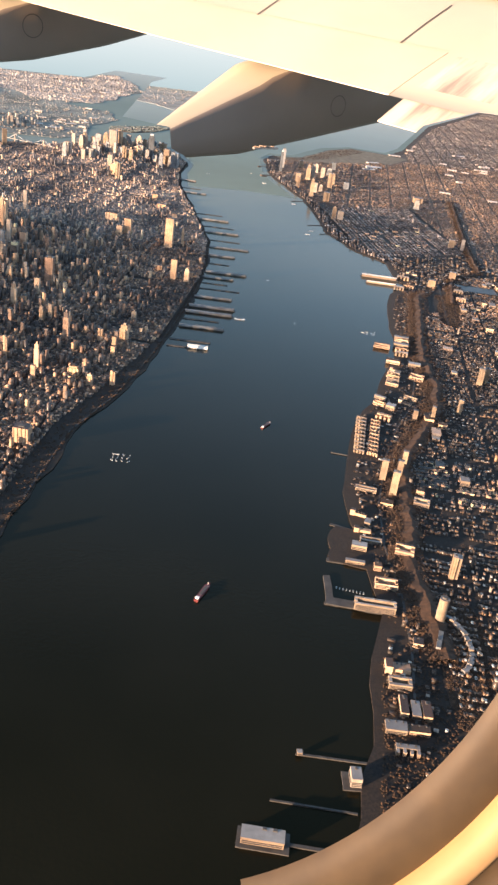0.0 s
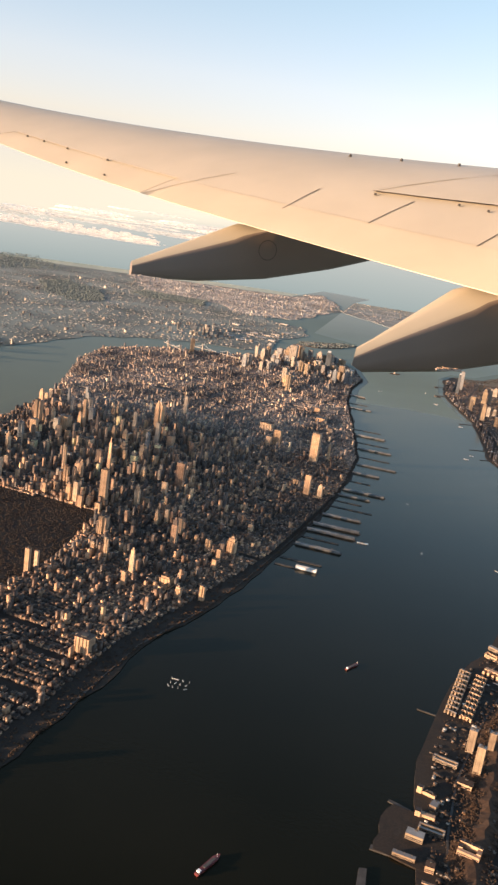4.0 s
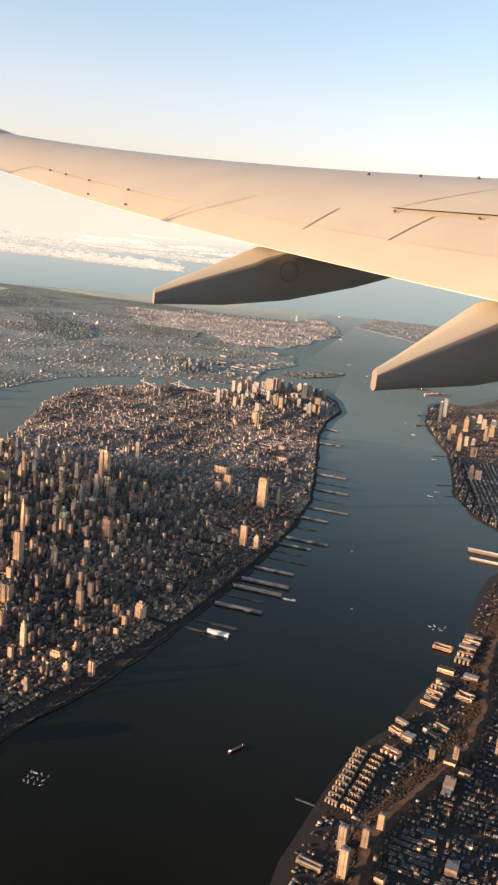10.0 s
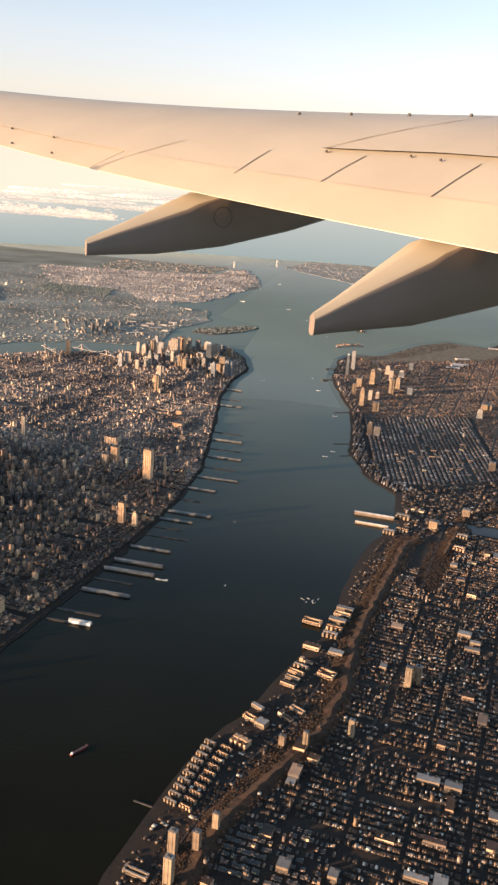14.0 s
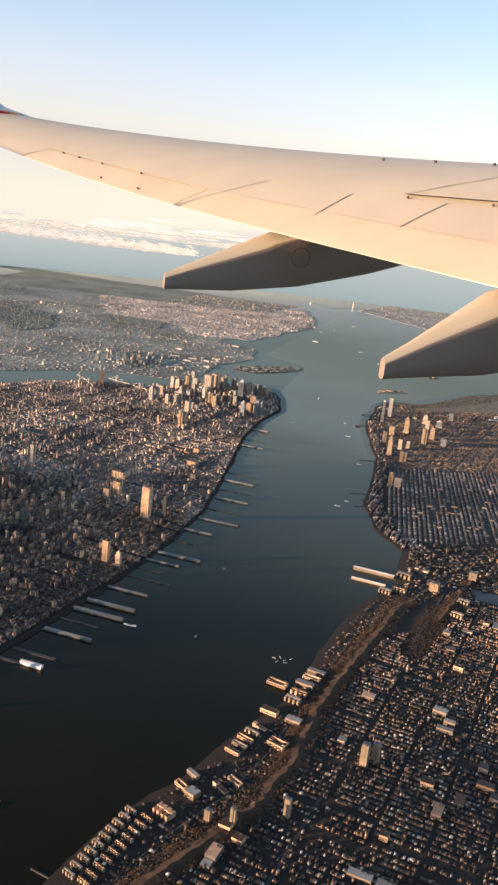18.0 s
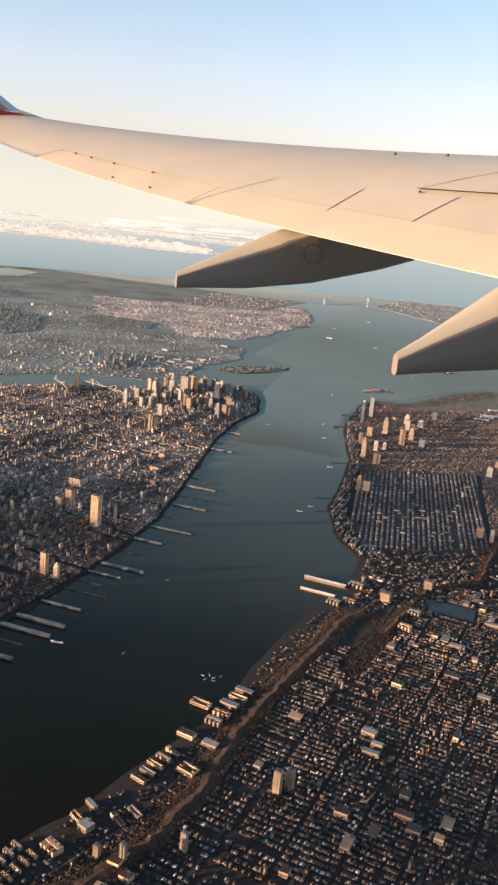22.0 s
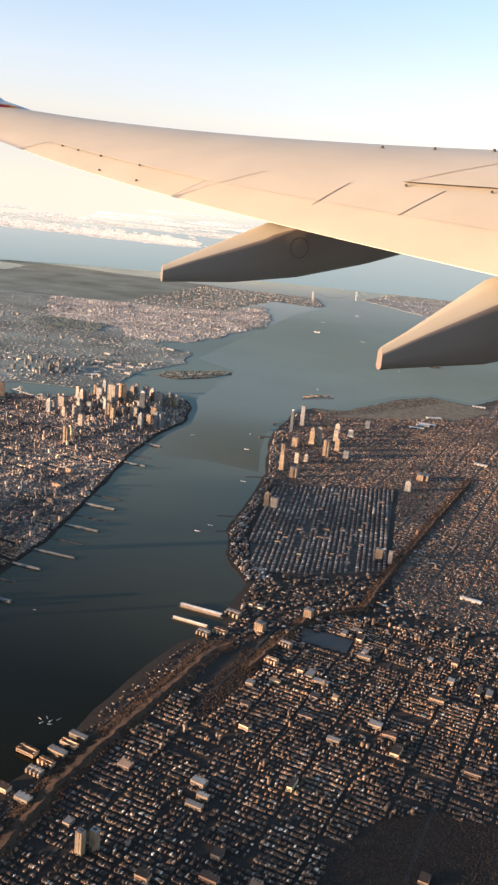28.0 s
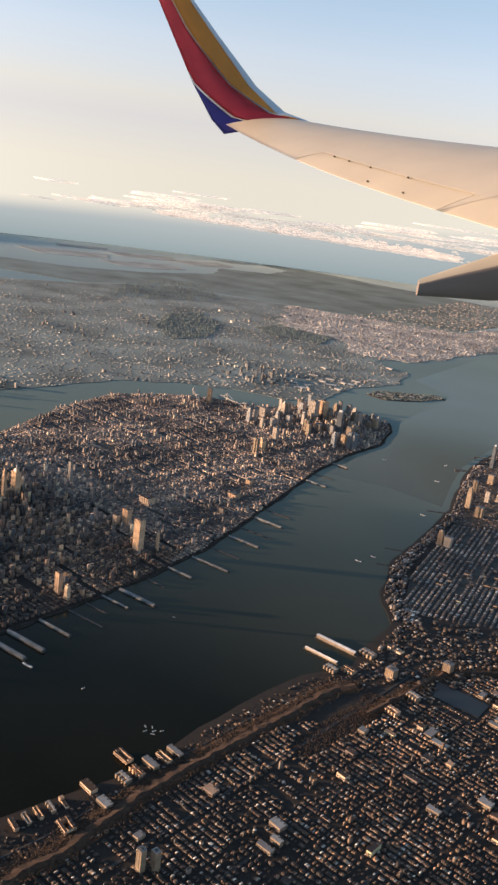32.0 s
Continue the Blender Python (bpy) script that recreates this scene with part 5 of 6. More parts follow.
pier(10.6, 35.2, 8.8, 35.2, 1.3, 0, "short square loading dock", "jetties")
low_block(9.5, 35.2, .6, .9, .6, 0, "cream cubical dock building", "riverside blocks", M_LIT, "dock_building")
low_block(6.5, 36.87, .3, .3, .2, 4, "small pump house at the jetty's head", "riverside blocks", M_BEIGE, "pump_house")
# a crescent of small houses round a green, and a long slab beside it
for i in range(15):
    a = radians(78 - 138 * i / 14)
    low_block(17.2 + 1.9 * math.cos(a), 48 + 3.3 * math.sin(a), .42, .34, .26 + .08 * (i % 3 == 0), math.degrees(a) + 90, "small cream house in a crescent round a green", "crescent houses", (M_LIT, M_BEIGE)[i % 2], "crescent_house")
low_block(16.95, 47.9, 1.9, .32, .45, 72, "long white apartment slab on the green", "riverside blocks", M_LIT, "apartment_slab")
# marina basin and spur of made land
slab("ground_marina", rough_outline([(14.5, 50.6), (9.4, 51.4), (9.5, 54.9), (10.0, 55.0), (10.0, 52.2), (14.4, 51.6)], 1, .05, 8), -.3, .12, M_PIER, "stone quay round a small marina", "quay")
slab("ground_spur", rough_outline([(13.5, 56.2), (10.2, 57), (10.4, 60.5), (11.2, 62.3), (13.5, 62)], .8, .15, 9), -.3, .11, M_LAND, "made land along the river bank", "ground")
slab("ground_lot", [(13.1, 69.4), (15.6, 69.2), (15.6, 74), (14.0, 74.2), (13.9, 73.2)], -.3, .12, M_LAND, "paved ferry lot beside the river", "ground")


# ---- boats ----
def ship(x, y, length, turn, hull, label, category="ship"):
    t = thing("ship", x, y, 0, turn, label, category, "boats")
    w = length * .17
    bm = bmesh.new()
    lo = [(-.5, -.4), (.3, -.5), (.5, 0), (.3, .5), (-.5, .4)]
    a, b = [bm.verts.new((p * length, q * w * .8, -.02)) for p, q in lo], [bm.verts.new((p * length * 1.02, q * w, length * .07)) for p, q in lo]
    bm.faces.new(b)
    for i in range(5):
        bm.faces.new((a[i], a[(i + 1) % 5], b[(i + 1) % 5], b[i]))
    part("hull", bm, hull, t)
    part("deckhouse", box_bm(-.45 * length, -.36 * length, -.3 * w, .3 * w, length * .07, length * .12), M_WHITE, t, "white deckhouse")
    part("hatch", box_bm(-.2 * length, .25 * length, -.25 * w, .25 * w, length * .07, length * .085), M_ROOFBOX, t)
    part("mast", box_bm(.36 * length, .37 * length, -.02 * w, .02 * w, length * .07, length * .16), M_WHITE, t)
    return t


ship(.5, 51.4, 2.4, 68, M_SHIPRED, "dark red cargo ship with white deckhouse in midstream")
ship(6.0, 80.8, 1.9, 60, M_SHIPRED, "dark red tanker with white deckhouse in midstream")
for x, y, L, a in ((11, 115, .5, 80), (3.4, 113.9, 1.5, 182), (7, 235, 1.0, 80), (10, 222, 1.0, 10), (-4, 226, 1.0, 40), (16, 200, 1.0, 5), (8, 135, .4, 20), (18, 174.5, .8, 4), (17, 171, 1.0, 4)):
    ship(x, y, L, a, M_WHITE, "small white boat on open water", "boat")
for x, y, L, a in ((-31.7, 362, 2.2, 170), (-32.8, 408, 1.6, 100), (-28, 431, 1.4, 150), (-36, 394, 1.6, 20), (-7.9, 254, 1.4, 90), (-2, 330, 1.3, 60), (8, 300, 1.2, 100), (-12, 352, 1.5, 15)):
    push_out(ship(x, y, L, a, M_WHITE, "pale cargo ship anchored in the bay"))
for i in range(12):
    ship(-8.4 + .5 * (i % 4) + rng.uniform(-.1, .1), 70 + .6 * (i // 4), rng.uniform(.25, .45), rng.uniform(0, 180), M_WHITE, "small white boat moored in a basin", "boat")
for i in range(9):
    ship(10.4 + .25 * i, 53.6 - .05 * i, .3, 80, M_WHITE, "small white boat moored in a basin", "boat")
for x, y in ((20.4, 114.4), (21.0, 114.8), (21.6, 114.4), (22.2, 115.0), (20.9, 113.8), (21.8, 113.9)):
    ship(x, y, .45, rng.uniform(0, 180), M_WHITE, "pale ferry moored off the bank", "boat")


# ---- bridges ----
def bridge(x0, y0, x1, y1, h, label, mat, deck, leg=.08):
    dx, dy = x1 - x0, y1 - y0
    L = math.hypot(dx, dy)
    t = thing("suspension_bridge", x0, y0, 0, math.degrees(math.atan2(dy, dx)), label, "bridge")
    for x in (0, L):
        for yy in (-.35, .35):
            part("tower_leg", box_bm(x - leg, x + leg, yy * h * .22 - leg, yy * h * .22 + leg, 0, h), mat, t)
        part("tower_beam", box_bm(x - leg, x + leg, -.08 * h, .08 * h, h * .86, h * .95), mat, t)
    part("deck", box_bm(-L * .35, L * 1.35, -.2, .2, deck, deck + .1), M_STONE, t)
    for yy in (-.18, .18):
        bm = bmesh.new()
        pts = [(-L * .3 * (1 - i / 6), deck + (h - deck) * (i / 6) ** 1.3) for i in range(7)] + [(L * i / 12, deck + .2 + (h - deck) * (2 * i / 12 - 1) ** 2) for i in range(1, 13)] + [(L + L * .3 * i / 6, deck + (h - deck) * (1 - i / 6) ** 1.3) for i in range(1, 7)]
        rows = [[bm.verts.new((x, yy + .03, z)), bm.verts.new((x, yy - .03, z)), bm.verts.new((x, yy, z - .06))] for x, z in pts]
        for r0, r1 in zip(rows, rows[1:]):
            for j in range(3):
                bm.faces.new((r0[j], r1[j], r1[(j + 1) % 3], r0[(j + 1) % 3]))
        part("cable", bm, M_STEEL, t)
    return t


push_out(bridge(-58.5, 474, -40.5, 501, 4.8, "tall pale suspension bridge across the narrows", M_STEEL, 1.4, .12))
bridge(-46, 232.5, -54, 236, 2.0, "stone-towered suspension bridge over the east river", M_STONE, .8)
bridge(-58, 228.5, -63, 233.5, 2.0, "steel suspension bridge over the east river", M_STONE, .8)

# ---- harbour islands ----
ISLET = [(8.6, 281.3), (12.5, 284.8), (16.4, 288.2), (15.6, 290.4), (11.6, 287.2), (8.2, 283.6)]
HALLS = ((9.4, 282.8, 1.5, .7, .5), (11.2, 285.0, 1.8, .8, .6), (13.2, 286.6, 1.5, .7, .45), (14.6, 288.4, 1.0, .6, .35))
slab("ground_islet", rough_outline(ISLET, .8, .15, 10), -.3, .15, M_STONE, "small built-up harbour islet", "island")
push_out(slab("ground_islet_far", rough_outline([(16.2, 315), (19.2, 316), (19.4, 318), (16.4, 317)], .8, .15, 11), -.3, .15, M_WOOD, "small harbour islet with a monument", "island"))
for x, y, w, d, h in HALLS:
    low_block(x, y, w, d, h, 15, "brick hall on a small harbour islet", "islet halls", M_TAN, "hall")
bm = box_bm(-.25, .25, -.25, .25, 0, .9, taper=.3)
add_box(bm, -.12, .12, -.12, .12, .9, 1.9, taper=.6)
mon = part("monument", bm, M_STONE, None)
mon.matrix_world = pose(17.6, 316.4, .15)
push_out(mon)
tagged(mon, "tall grey-green monument on a stone pedestal", "statue")


for i, (x, y, w, d) in enumerate(((-33, 285, 1.6, .7), (-30, 286, 1.2, .6), (-31.5, 288.5, 1.4, .6), (-28, 289, 1.2, .5), (-26, 292, 1.5, .6), (-24, 295, 1.0, .5))):
    low_block(x, y, w, d, .35, 20, "brick barracks hall on the harbour island", "island halls", M_LIT, "hall", 2)


# ---- woods and parks ----
def clumps(name, P, R, label, mat=None, z=0.1):
    """Many small bare tree crowns, each an uneven low lump of its own."""
    r = np.random.default_rng(len(P))
    base = np.array([(1, 0, .35), (.3, .95, .4), (-.8, .6, .3), (-.8, -.6, .38), (.3, -.95, .33), (0, 0, 1.0), (.55, .35, .8), (-.45, .3, .85), (-.1, -.6, .78)])
    tri = [(0, 1, 6), (1, 7, 6), (1, 2, 7), (2, 3, 7), (3, 8, 7), (3, 4, 8), (4, 0, 8), (0, 6, 8), (6, 7, 5), (7, 8, 5), (8, 6, 5)]
    V, Fc = [], []
    for i, (x, y) in enumerate(P):
        j = r.uniform(.7, 1.3, base.shape)
        a = r.uniform(0, 6.28)
        q = base * j * R * r.uniform(.7, 1.3)
        c, s_ = math.cos(a), math.sin(a)
        V.append(np.stack([x + q[:, 0] * c - q[:, 1] * s_, y + q[:, 0] * s_ + q[:, 1] * c, z + q[:, 2]], 1))
        Fc += [(t0 + 9 * i, t1 + 9 * i, t2 + 9 * i) for t0, t1, t2 in tri]
    ob = mesh_object(name, np.concatenate(V), Fc, mat or M_TREES)
    return tagged(ob, label, "trees", kind="stuff")


def wood_material():
    m, n, l, p = material("bare_tree_crowns")
    g = n.new("ShaderNodeNewGeometry")
    r = ramp(n, [(0, (0.02, 0.012, 0.007)), (0.35, (0.046, 0.025, 0.012)), (0.7, (0.03, 0.017, 0.009)), (1, (0.064, 0.033, 0.015))])
    l.new(g.outputs["Random Per Island"], r.inputs[0])
    l.new(r.outputs[0], p.inputs["Base Color"])
    p.inputs["Roughness"].default_value = 1.0
    return m


M_TREES = wood_material()
# wood colour paled to stand in for distance haze
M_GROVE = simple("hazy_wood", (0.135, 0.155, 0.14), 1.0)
M_POND = simple("dark_pond_water", (0.008, 0.009, 0.01), 0.45)
M_PARKLAND = simple("winter_grass", (0.13, 0.11, 0.075), 0.95, 0, 0.4, 0.6)
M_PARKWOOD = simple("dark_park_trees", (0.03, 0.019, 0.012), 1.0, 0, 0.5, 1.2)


def scatter(poly, n, seed):
    r = np.random.default_rng(seed)
    Pp = np.array(poly)
    X, Y = r.uniform(Pp[:, 0].min(), Pp[:, 0].max(), n * 3), r.uniform(Pp[:, 1].min(), Pp[:, 1].max(), n * 3)
    k = inside(poly, X, Y)
    return np.stack([X[k], Y[k]], 1)[:n]


BLUFF = [(16.6, 46), (16.4, 52), (16.2, 58), (17.3, 63), (17.6, 68), (18.6, 75), (20.4, 79), (22.2, 83), (25.0, 89.5), (26.3, 96), (26.6, 106), (28.0, 115), (29.7, 124), (31.4, 135), (33.5, 138)]
BLUFF_FAR = [(36.8, 133), (38.4, 140), (40.2, 148), (46.8, 155), (49.1, 173), (52.6, 195), (58, 228)]


def bank(name, line, half, height, label):
    """A steep wooded bank along a line."""
    bm = bmesh.new()
    r = random.Random(5)
    pts = []
    for (x0, y0), (x1, y1) in zip(line, line[1:]):
        k = max(2, int(math.hypot(x1 - x0, y1 - y0) / .7))
        pts += [(x0 + (x1 - x0) * i / k + r.uniform(-.15, .15), y0 + (y1 - y0) * i / k) for i in range(k)]
    rows = []
    for i, (x, y) in enumerate(pts):
        (xa, ya), (xb, yb) = pts[max(0, i - 1)], pts[min(len(pts) - 1, i + 1)]
        L = math.hypot(xb - xa, yb - ya)
        nx, ny = (yb - ya) / L, -(xb - xa) / L
        rows.append([bm.verts.new((x + nx * o * half, y + ny * o * half, .08 + h * height * r.uniform(.8, 1.2))) for o, h in ((-1, 0), (-.5, .3), (0, .75), (.4, 1.0), (.8, .6), (1.1, 0))])
    for r0, r1 in zip(rows, rows[1:]):
        for j in range(5):
            bm.faces.new((r0[j], r1[j], r1[j + 1], r0[j + 1]))
    bmesh.ops.recalc_face_normals(bm, faces=bm.faces)
    ob = tagged(part(name, bm, M_WOOD, None), label, "bank", kind="structure")
    return pts


def ribbon(name, line, width, z, mat, label):
    bm = bmesh.new()
    rows = []
    for i, (x, y) in enumerate(line):
        (xa, ya), (xb, yb) = line[max(0, i - 1)], line[min(len(line) - 1, i + 1)]
        L = math.hypot(xb - xa, yb - ya)
        nx, ny = (yb - ya) / L * width / 2, -(xb - xa) / L * width / 2
        rows.append([bm.verts.new((x - nx, y - ny, z)), bm.verts.new((x + nx, y + ny, z)), bm.verts.new((x + nx, y + ny, z - .03)), bm.verts.new((x - nx, y - ny, z - .03))])
    for r0, r1 in zip(rows, rows[1:]):
        for q in range(4):
            bm.faces.new((r0[q], r1[q], r1[(q + 1) % 4], r0[(q + 1) % 4]))
    bmesh.ops.recalc_face_normals(bm, faces=bm.faces)
    return tagged(part(name, bm, mat, None), label, "road", kind="structure")


M_ROAD = simple("worn_asphalt", (0.05, 0.047, 0.045), 0.9, 0, 0.2, 1.0)
M_AVENUE = simple("dark_asphalt", (0.03, 0.028, 0.026), 0.9, 0, 0.2, 1.0)
DRIVE = [(x - .42, y) for x, y in MAN_W if 60 < y < 235]
ribbon("road_riverside", DRIVE, .14, .135, M_ROAD, "riverside highway along the piers")
ribbon("road_river_flat", [(13.9, 40), (14.9, 47), (15.3, 53), (15.0, 60), (15.6, 67), (17.6, 76), (19.8, 83), (22.8, 90), (24.4, 97), (25.2, 105), (26.4, 114), (27.9, 124), (30.2, 134.5), (33.2, 141), (36, 148), (44, 156)], .16, .135, M_ROAD, "road along the foot of the bluff")
for k, x in enumerate((31.5, 38.5, 47.0, 58.0)):
    ribbon("road_avenue", [(x - 3.5 + w * .1405, 78 + w) for w in (0, 24, 48, 70)], .34, .14, M_AVENUE, "dark straight avenue between the row houses")
TP = []
r = np.random.default_rng(3)
for nm, line, half in (("bank_near", BLUFF, 1.4), ("bank_far", BLUFF_FAR, .75)):
    pts = bank(nm, line, half, .42, "steep wooded bluff of bare brown trees")
    for x, y in pts:
        for q in range(64):
            TP.append((x + r.normal(0, half * .6), y + r.normal(0, .5)))
clumps("bluff_trees", TP, .085, "bare brown trees on the bluff", z=.32)
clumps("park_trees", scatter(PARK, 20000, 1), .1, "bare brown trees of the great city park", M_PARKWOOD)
clumps("island_trees", scatter(GOVERNORS, 700, 2), .24, "bare trees on the harbour island", M_GROVE)
HILLS = [[(16.5, 40), (16.8, 52), (20, 54), (22, 45), (20, 38)], KNOLL, [(18.2, 62), (18, 66), (17, 66), (16.8, 62)], [(26.5, 164), (28, 165), (25, 178), (22.5, 186), (21.2, 179), (22.5, 172)], GULLY]
for h, nm in zip(HILLS[:2], ("ground_hillside", "ground_knoll")):
    slab(nm, rough_outline(h, 1, .2, 14), .05, .13, M_LAND if h is KNOLL else M_WOOD, "leaf-brown ground of a wooded hillside", "ground")
# shade put in by a darker tree colour; the gully's trees are added
clumps("knoll_trees", np.concatenate([scatter(KNOLL, 7000, 4), scatter(GULLY, 1500, 7)]), .085, "bare trees on a knoll and in a gully, coloured dark for shade", M_PARKWOOD)
clumps("hillside_trees", np.concatenate([scatter(h, n, 3 + i) for i, (h, n) in enumerate(zip((HILLS[0], HILLS[2], HILLS[3]), (4200, 300, 400)))]), .085, "bare brown trees between the houses")
RIVERTREES = []
for (x0, y0), (x1, y1) in zip(MAN_W, MAN_W[1:]):
    for q in range(int(20 * math.hypot(x1 - x0, y1 - y0))):
        t = r.random()
        RIVERTREES.append((x0 + (x1 - x0) * t - (r.uniform(.15, .5) if r.random() < .5 else r.uniform(.55, .75) + 1.5 * r.random() * (y0 < 98)), y0 + (y1 - y0) * t))
clumps("riverside_trees", RIVERTREES, .09, "bare trees of the riverside park strip")
clumps("yard_trees", scatter(NJ_NEAR, 34000, 41), .055, "bare brown trees in streets and back yards")
clumps("flat_trees", scatter(STRIP, 4200, 8), .07, "bare brown trees on the river flat")
clumps("shore_trees", scatter([(8, 18), (11.5, 38), (12.6, 46), (16.4, 46), (16.4, 20)], 3200, 9), .075, "bare brown trees along the lower bank")
clumps("shore_park_trees", scatter([(14, 269), (24, 275), (34, 298), (42, 308), (46, 304), (30, 276), (20, 266)], 1500, 7), .13, "brown grassy park trees beside the bay")
slab("ground_shore_park", rough_outline([(14, 269.5), (22, 272.6), (33, 297), (42, 309), (54, 305), (60, 300), (52, 284), (40, 276), (28, 268), (20, 265)], 2, .3, 17), .02, .14, M_PARKLAND, "brown winter grass of the bayside park", "ground")
for i, g in enumerate(GROVES):
    clumps("grove_trees", scatter(g, 1500, 20 + i), .38, "dark bare wood in the hazy city", M_GROVE)
slab("water_reservoir", [(40.4, 145.8), (47.2, 145.3), (47.0, 141.8), (41.3, 142.2)], .1, .16, M_POND, "small dark reservoir among the streets", "water")


# ---- clouds over the sea ----
def cloud_bank(name, rows, label, mat):
    bm = bmesh.new()
    r = random.Random(9)
    for az, el, dist, size, flat in rows:
        x, y = MID[0] - dist * math.sin(radians(az)), MID[1] + dist * math.cos(radians(az))
        z = MID[2] + dist * math.tan(radians(el))
        ret = bmesh.ops.create_icosphere(bm, subdivisions=2, radius=1.0)
        for v in ret["verts"]:
            n = noise.noise(v.co * 1.7 + Vector((az, el, dist * .01))) * .7 + noise.noise(v.co * 4 + Vector((dist, az, 0))) * .3
            v.co = Vector((x, y, z)) + Vector((v.co.x * (1 + n) * 2.2, v.co.y * (1 + n) * .9, v.co.z * flat * (1 + n))) * size
    for f in bm.faces:
        f.smooth = True
    return tagged(part(name, bm, mat, None), label, "cloud", kind="stuff")


def cloud_material(name, clear):
    """Sunlit vapour: part scatters the light, part lets it through, with a faint added glow."""
    m, n, l, p = material(name)
    p.inputs["Base Color"].default_value, p.inputs["Roughness"].default_value = (0.92, 0.88, 0.84, 1), 1.0
    p.inputs["Specular IOR Level"].default_value = 0.0
    tr = n.new("ShaderNodeBsdfTranslucent")
    tr.inputs[0].default_value = (0.93, 0.88, 0.83, 1)
    mx = n.new("ShaderNodeMixShader")
    mx.inputs[0].default_value = 0.72
    l.new(p.outputs[0], mx.inputs[1])
    l.new(tr.outputs[0], mx.inputs[2])
    tp = n.new("ShaderNodeBsdfTransparent")
    m2 = n.new("ShaderNodeMixShader")
    # faint emission added to lift the clouds' sides turned from the sun
    em = n.new("ShaderNodeEmission")
    em.inputs[0].default_value, em.inputs[1].default_value = (1.0, 0.92, 0.84, 1), 0.07
    ad = n.new("ShaderNodeAddShader")
    l.new(mx.outputs[0], ad.inputs[0])
    l.new(em.outputs[0], ad.inputs[1])
    # ragged, thin edges and holes
    rag = n.new("ShaderNodeMapRange")
    rag.inputs[1].default_value, rag.inputs[2].default_value = 0.36, 0.66
    rag.inputs[3].default_value, rag.inputs[4].default_value = clear * 0.6, clear * 1.5
    l.new(noise_node(n, l, 0.05, 5, 0.65), rag.inputs[0])
    l.new(rag.outputs[0], m2.inputs[0])
    l.new(ad.outputs[0], m2.inputs[1])
    l.new(tp.outputs[0], m2.inputs[2])
    l.new(m2.outputs[0], n["Material Output"].inputs[0])
    return m


M_CLOUD = cloud_material("cloud_white", 0.2)
M_THICK = cloud_material("cloud_thick", 0.02)
M_VEIL = cloud_material("cloud_veil", 0.6)
r2 = random.Random(21)
rows = []
for i in range(120):
    az = 19.3 + 19 * (i + r2.random()) / 120
    base = float(np.interp(az, (19, 25, 31, 38), (-3.2, -3.1, -2.9, -2.7)))
    big = r2.uniform(12, 24) * float(np.interp(az, (19, 20.5, 26, 38), (.55, 1.2, 1.0, .8)))
    dist = r2.uniform(4810, 4850)
    rows.append((az, base + .08, dist, big, .36))
    for q in range(7):
        up = abs(r2.gauss(0, .2))
        rows.append((az + r2.gauss(0, .3), base + .1 + up, dist + r2.uniform(-12, 12), big * r2.uniform(.3, .6) * (1 - .5 * up), .55))
cloud_bank("cloud_bank", rows, "low white cloud bank lit over the sea", M_CLOUD)
rows = []
for i in range(64):
    az = r2.uniform(11, 46)
    low = float(np.interp(az, (11, 20, 30, 46), (-2.2, -2.5, -2.3, -2.6)))
    rows.append((az, low + abs(r2.gauss(0, .55)), r2.uniform(4770, 4840), r2.uniform(45, 110), r2.uniform(.05, .12)))
cloud_bank("cloud_streaks", rows, "thin pale streaks of cloud near the horizon", M_VEIL)
# unseen clouds added behind the flight to cast shade over parts of the city
def shade_cloud(name, x, y, across, along, mat, seed):
    r = random.Random(seed)
    back, high = 527.0, 60.0
    bm = bmesh.new()
    for i in range(46):
        u, v = r.uniform(-.5, .5) * across, r.gauss(0, .28) * along
        c = Vector((x + sx * back - sy * u + sx * v, y + sy * back + sx * u + sy * v, high + r.uniform(-.6, .6)))
        size = r.uniform(3.0, 6.5)
        ret = bmesh.ops.create_icosphere(bm, subdivisions=2, radius=1.0)
        for q in ret["verts"]:
            n = .35 * noise.noise(q.co * 1.6 + c * .1)
            q.co = c + Vector((q.co.x, q.co.y, q.co.z * .12)) * size * (1 + n)
    for f in bm.faces:
        f.smooth = True
    return tagged(part(name, bm, mat, None), "unseen low cloud added behind the flight to shade the city", "cloud", kind="stuff")


shade_cloud("cloud_shade_blocker", -9, 129, 44, 14, M_THICK, 1)
shade_cloud("cloud_shade_blocker", -17, 155, 34, 15, M_THICK, 4)
shade_cloud("cloud_shade_blocker", 34, 186, 44, 24, M_VEIL, 2)
shade_cloud("cloud_shade_blocker", 60, 106, 14, 14, M_THICK, 3)


# ---- more single buildings, picked by the plan ----
for i, (x, y, w, d, h, a, z) in enumerate(TALL):
    t = thing("city_building", x, y, .1, math.degrees(a), "mid-rise masonry block with flat roof in the city grid", "building", "city mid-rises")
    part("body", box_bm(-w / 2, w / 2, -d / 2, d / 2, 0, h), M_TOWER, t)
    part("roof_house", box_bm(-w * .2, w * .15, -d * .2, d * .2, h, h + .09), M_ROOFBOX, t)
    part("parapet", box_bm(-w * .52, w * .52, -d * .52, d * .52, h - .03, h + .015), M_TOWER, t)
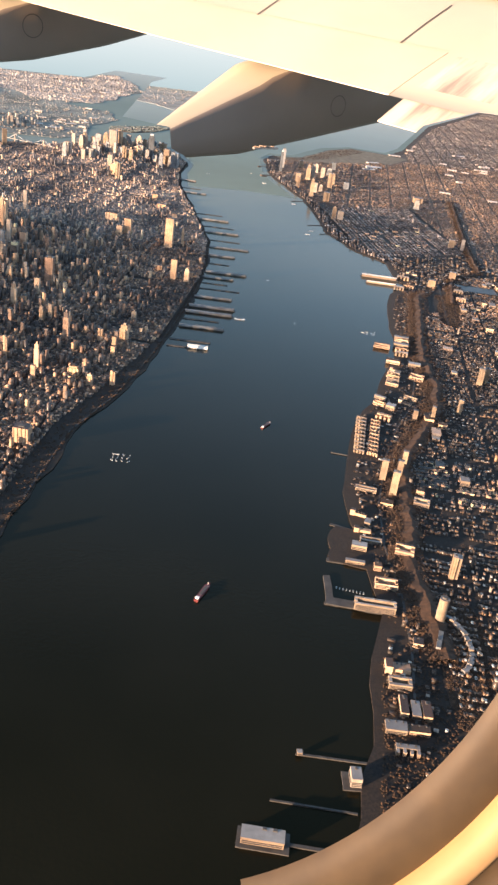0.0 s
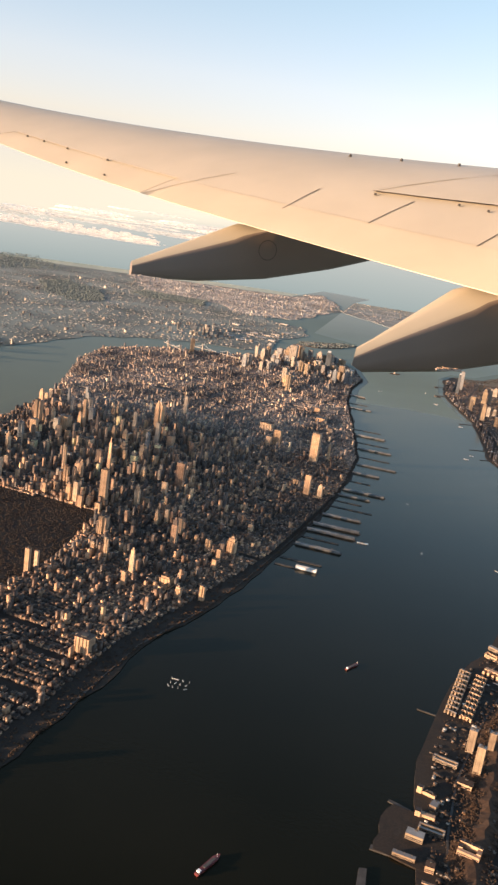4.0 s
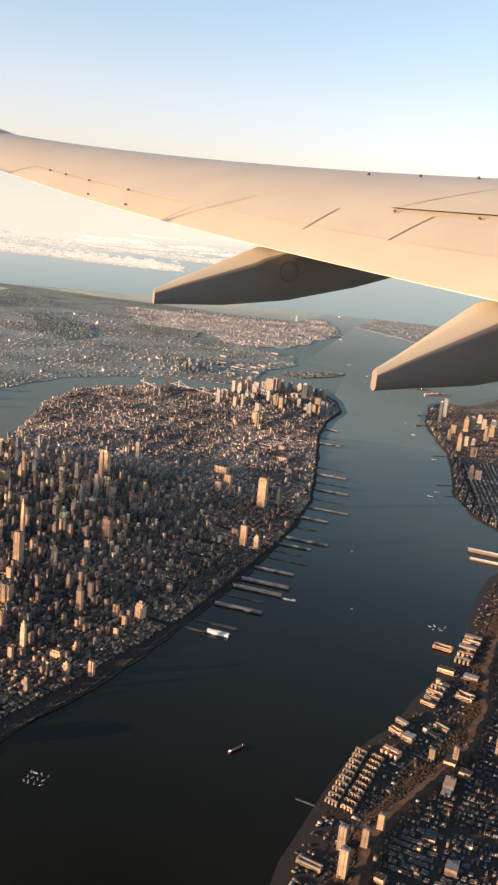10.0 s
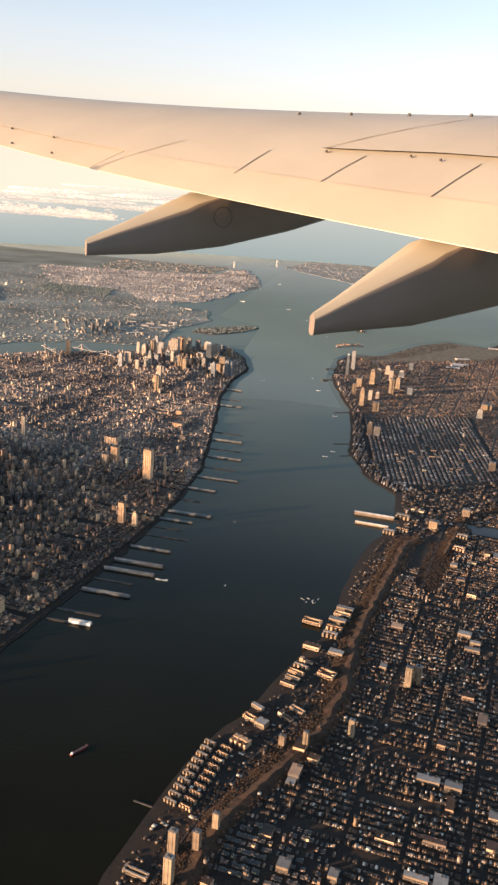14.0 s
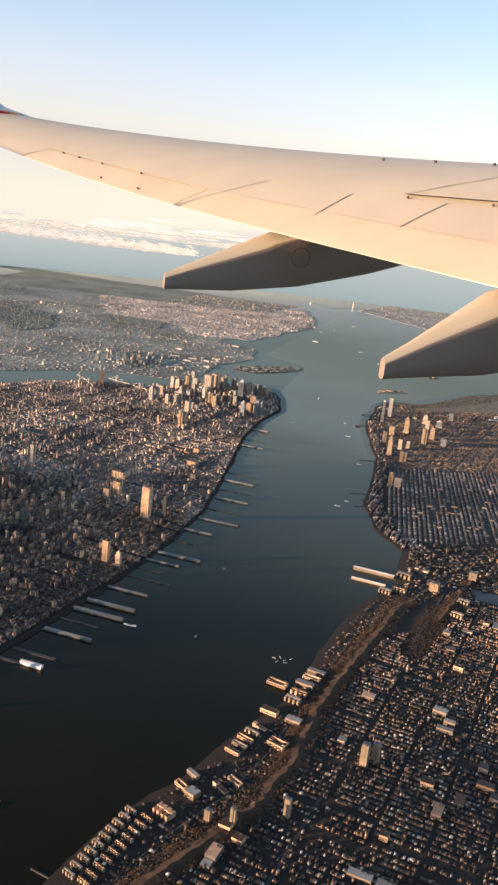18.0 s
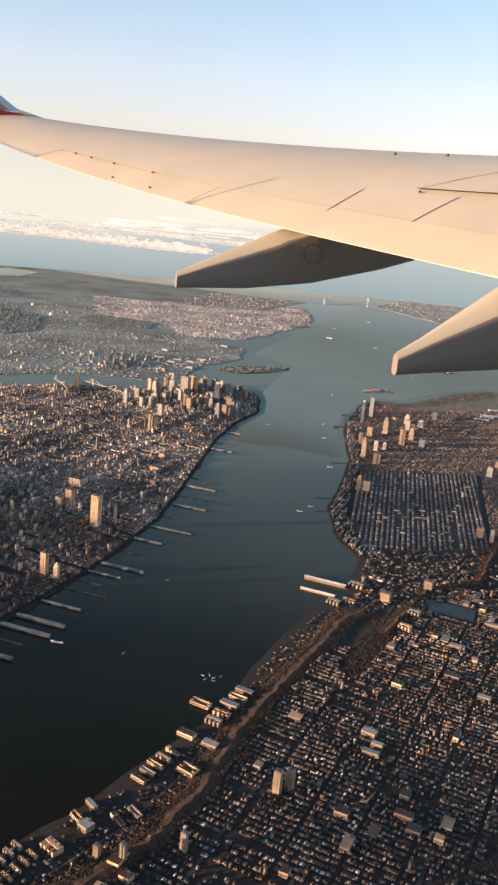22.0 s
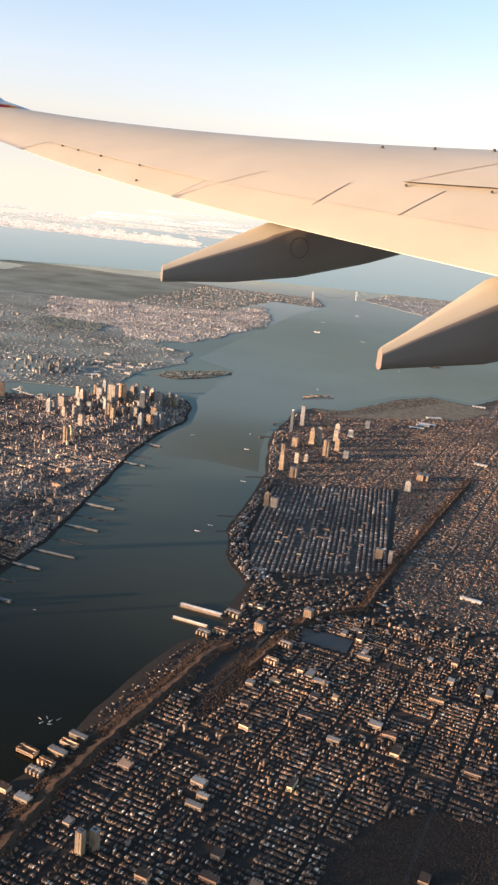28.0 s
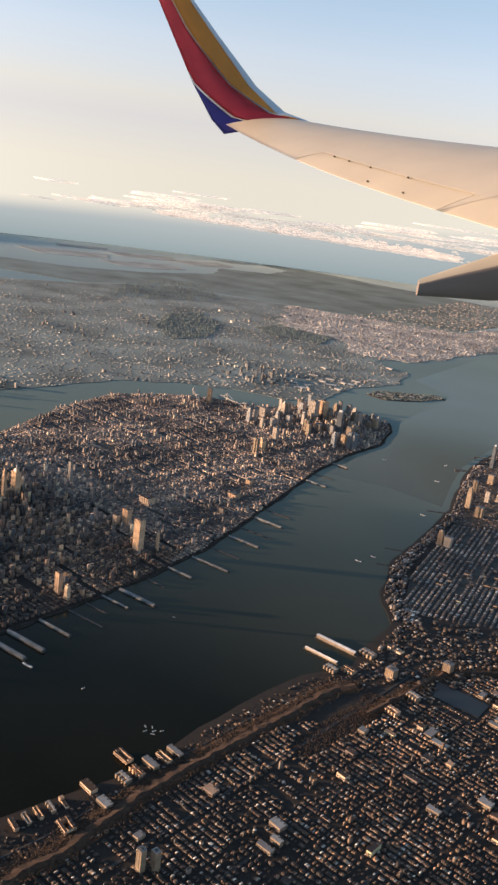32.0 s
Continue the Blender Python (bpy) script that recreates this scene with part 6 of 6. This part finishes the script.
for i, (x, y, w, d, h, a, z) in enumerate(NEARROW):
    t = thing("row_house", x, y, .1, math.degrees(a), "low flat-roofed house in a tight brick row", "house", "row houses")
    part("body", box_bm(-w / 2, w / 2, -d / 2, d / 2, 0, h), M_TOWER, t)
    part("roof", box_bm(-w * .53, w * .53, -d * .52, d * .52, h, h + .015), M_ROOFBOX, t)
    part("chimney", box_bm(w * .2, w * .32, d * .2, d * .32, h + .015, h + .07), M_STONE, t)
rg = random.Random(31)
for i in range(150):
    x, y = rg.uniform(22, 92), rg.uniform(66, 150)
    if not inside(NJ_NEAR, np.array([x]), np.array([y]))[0] or inside(RESERVOIR, np.array([x]), np.array([y]))[0]:
        continue
    w, d, h = rg.uniform(.7, 1.9), rg.uniform(.5, 1.0), rg.uniform(.25, .6)
    if rg.random() < .5:
        w, d = d, w
    low_block(x, y, w, d, h, -8, "larger flat-roofed school or factory block between row houses", "larger town blocks", (M_TAN, M_BEIGE, M_TOWER)[i % 3], "town_block", 2)
for i in range(34):
    x, y = rg.uniform(27, 43), rg.uniform(168, 202)
    low_block(x, y, rg.uniform(.5, 1.0), rg.uniform(.5, .8), rg.uniform(.2, .42), 7, "larger brick block among the town houses", "larger town blocks", (M_TAN, M_TOWER, M_TOWER)[i % 3], "town_block", 1)


def warehouse(x, y, w, d, h, turn, label, group):
    t = thing("warehouse", x, y, .12, turn, label, "warehouse", group)
    part("shed_body", box_bm(-w / 2, w / 2, -d / 2, d / 2, 0, h), M_STONE, t)
    bm = bmesh.new()
    vs = [bm.verts.new(p) for p in ((-w * .52, -d * .54, h), (w * .52, -d * .54, h), (w * .52, d * .54, h), (-w * .52, d * .54, h), (-w * .52, 0, h + .1), (w * .52, 0, h + .1))]
    for q in ((0, 1, 5, 4), (2, 3, 4, 5), (1, 2, 5), (3, 0, 4), (3, 2, 1, 0)):
        bm.faces.new([vs[k] for k in q])
    part("roof", bm, M_METALROOF, t, "pale metal roof")
    for k in range(3):
        part("loading_door", box_bm(-w * .38 + k * w * .3, -w * .24 + k * w * .3, -d / 2 - .01, -d / 2 + .02, 0, h * .7), M_PANE, t)
    return t


for i in range(26):
    x, y = rg.uniform(34, 105), rg.uniform(262, 330)
    if inside(NJ_FAR, np.array([x]), np.array([y]))[0]:
        warehouse(x, y, rg.uniform(1.5, 4.5), rg.uniform(.8, 1.8), rg.uniform(.2, .4), rg.uniform(-20, 30), "long pale-roofed warehouse on the far flats", "far warehouses")
for i in range(34):
    x, y = rg.uniform(-62, -37), rg.uniform(262, 400)
    if inside(BROOKLYN, np.array([x]), np.array([y]))[0]:
        warehouse(x, y, rg.uniform(1.5, 4), rg.uniform(.7, 1.4), rg.uniform(.2, .4), rg.uniform(-30, 40), "long pale-roofed shed on the far waterfront", "far bank sheds")
for i in range(16):
    x, y = rg.uniform(50, 95), rg.uniform(165, 250)
    warehouse(x, y, rg.uniform(1.2, 3), rg.uniform(.7, 1.4), rg.uniform(.2, .35), -12, "pale-roofed works shed among the town blocks", "town sheds")


# ---- the cabin window's rim, close to the start ----
def window_rim():
    eye = Vector((0, 0, 36.77))
    m = pose(0, 0, 36.77, TILT, LEAN, TURN) @ pose(0, 0, 0, 90, 0, 0)
    t = new("window_rim")
    t.matrix_world = m @ Matrix.Translation((0, 0, -36.0))
    tagged(t, "rounded cream plastic airliner window rim with dark seal", "window")
    cx, cy, rad = -4.6, 2.0, 17.6
    def ring(name, prof, mat, label):
        bm = bmesh.new()
        rows = []
        for i in range(41):
            a = radians(-78 + 60 * i / 40)
            rows.append([bm.verts.new((cx + (rad + o) * math.cos(a) * 1.02, cy + (rad + o) * math.sin(a) * 1.16, z)) for o, z in prof])
        for r0, r1 in zip(rows, rows[1:]):
            for j in range(len(prof) - 1):
                bm.faces.new((r0[j], r1[j], r1[j + 1], r0[j + 1]))
        for f in bm.faces:
            f.smooth = True
        bmesh.ops.recalc_face_normals(bm, faces=bm.faces)
        part(name, bm, mat, t, label)
    ring("seal", [(0, -.3), (.25, .0), (.8, .15), (1.5, .05), (2.2, -.1), (2.6, -.5)], M_SEAL, "soft brown rubber window seal")
    ring("lip", [(2.5, -.5), (2.7, .25), (3.1, .5), (3.7, .45), (3.95, .1)], M_LIP, "cream moulded lip")
    # the groove's shade is painted with the seal's dark brown
    ring("groove", [(3.9, .12), (4.3, -.25), (5.0, -.3), (5.6, .1)], M_SEAL, "groove in the surround, coloured dark for shade")
    ring("bezel", [(5.5, 0), (5.9, .6), (6.6, .9), (8.0, 1.2), (11.0, 1.3)], M_LIP, "cream moulded plastic bezel")


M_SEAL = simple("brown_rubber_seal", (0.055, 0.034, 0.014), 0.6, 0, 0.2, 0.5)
M_LIP = simple("cream_plastic", (0.3, 0.19, 0.085), 0.5, 0, 0.08, 0.5)
window_rim()
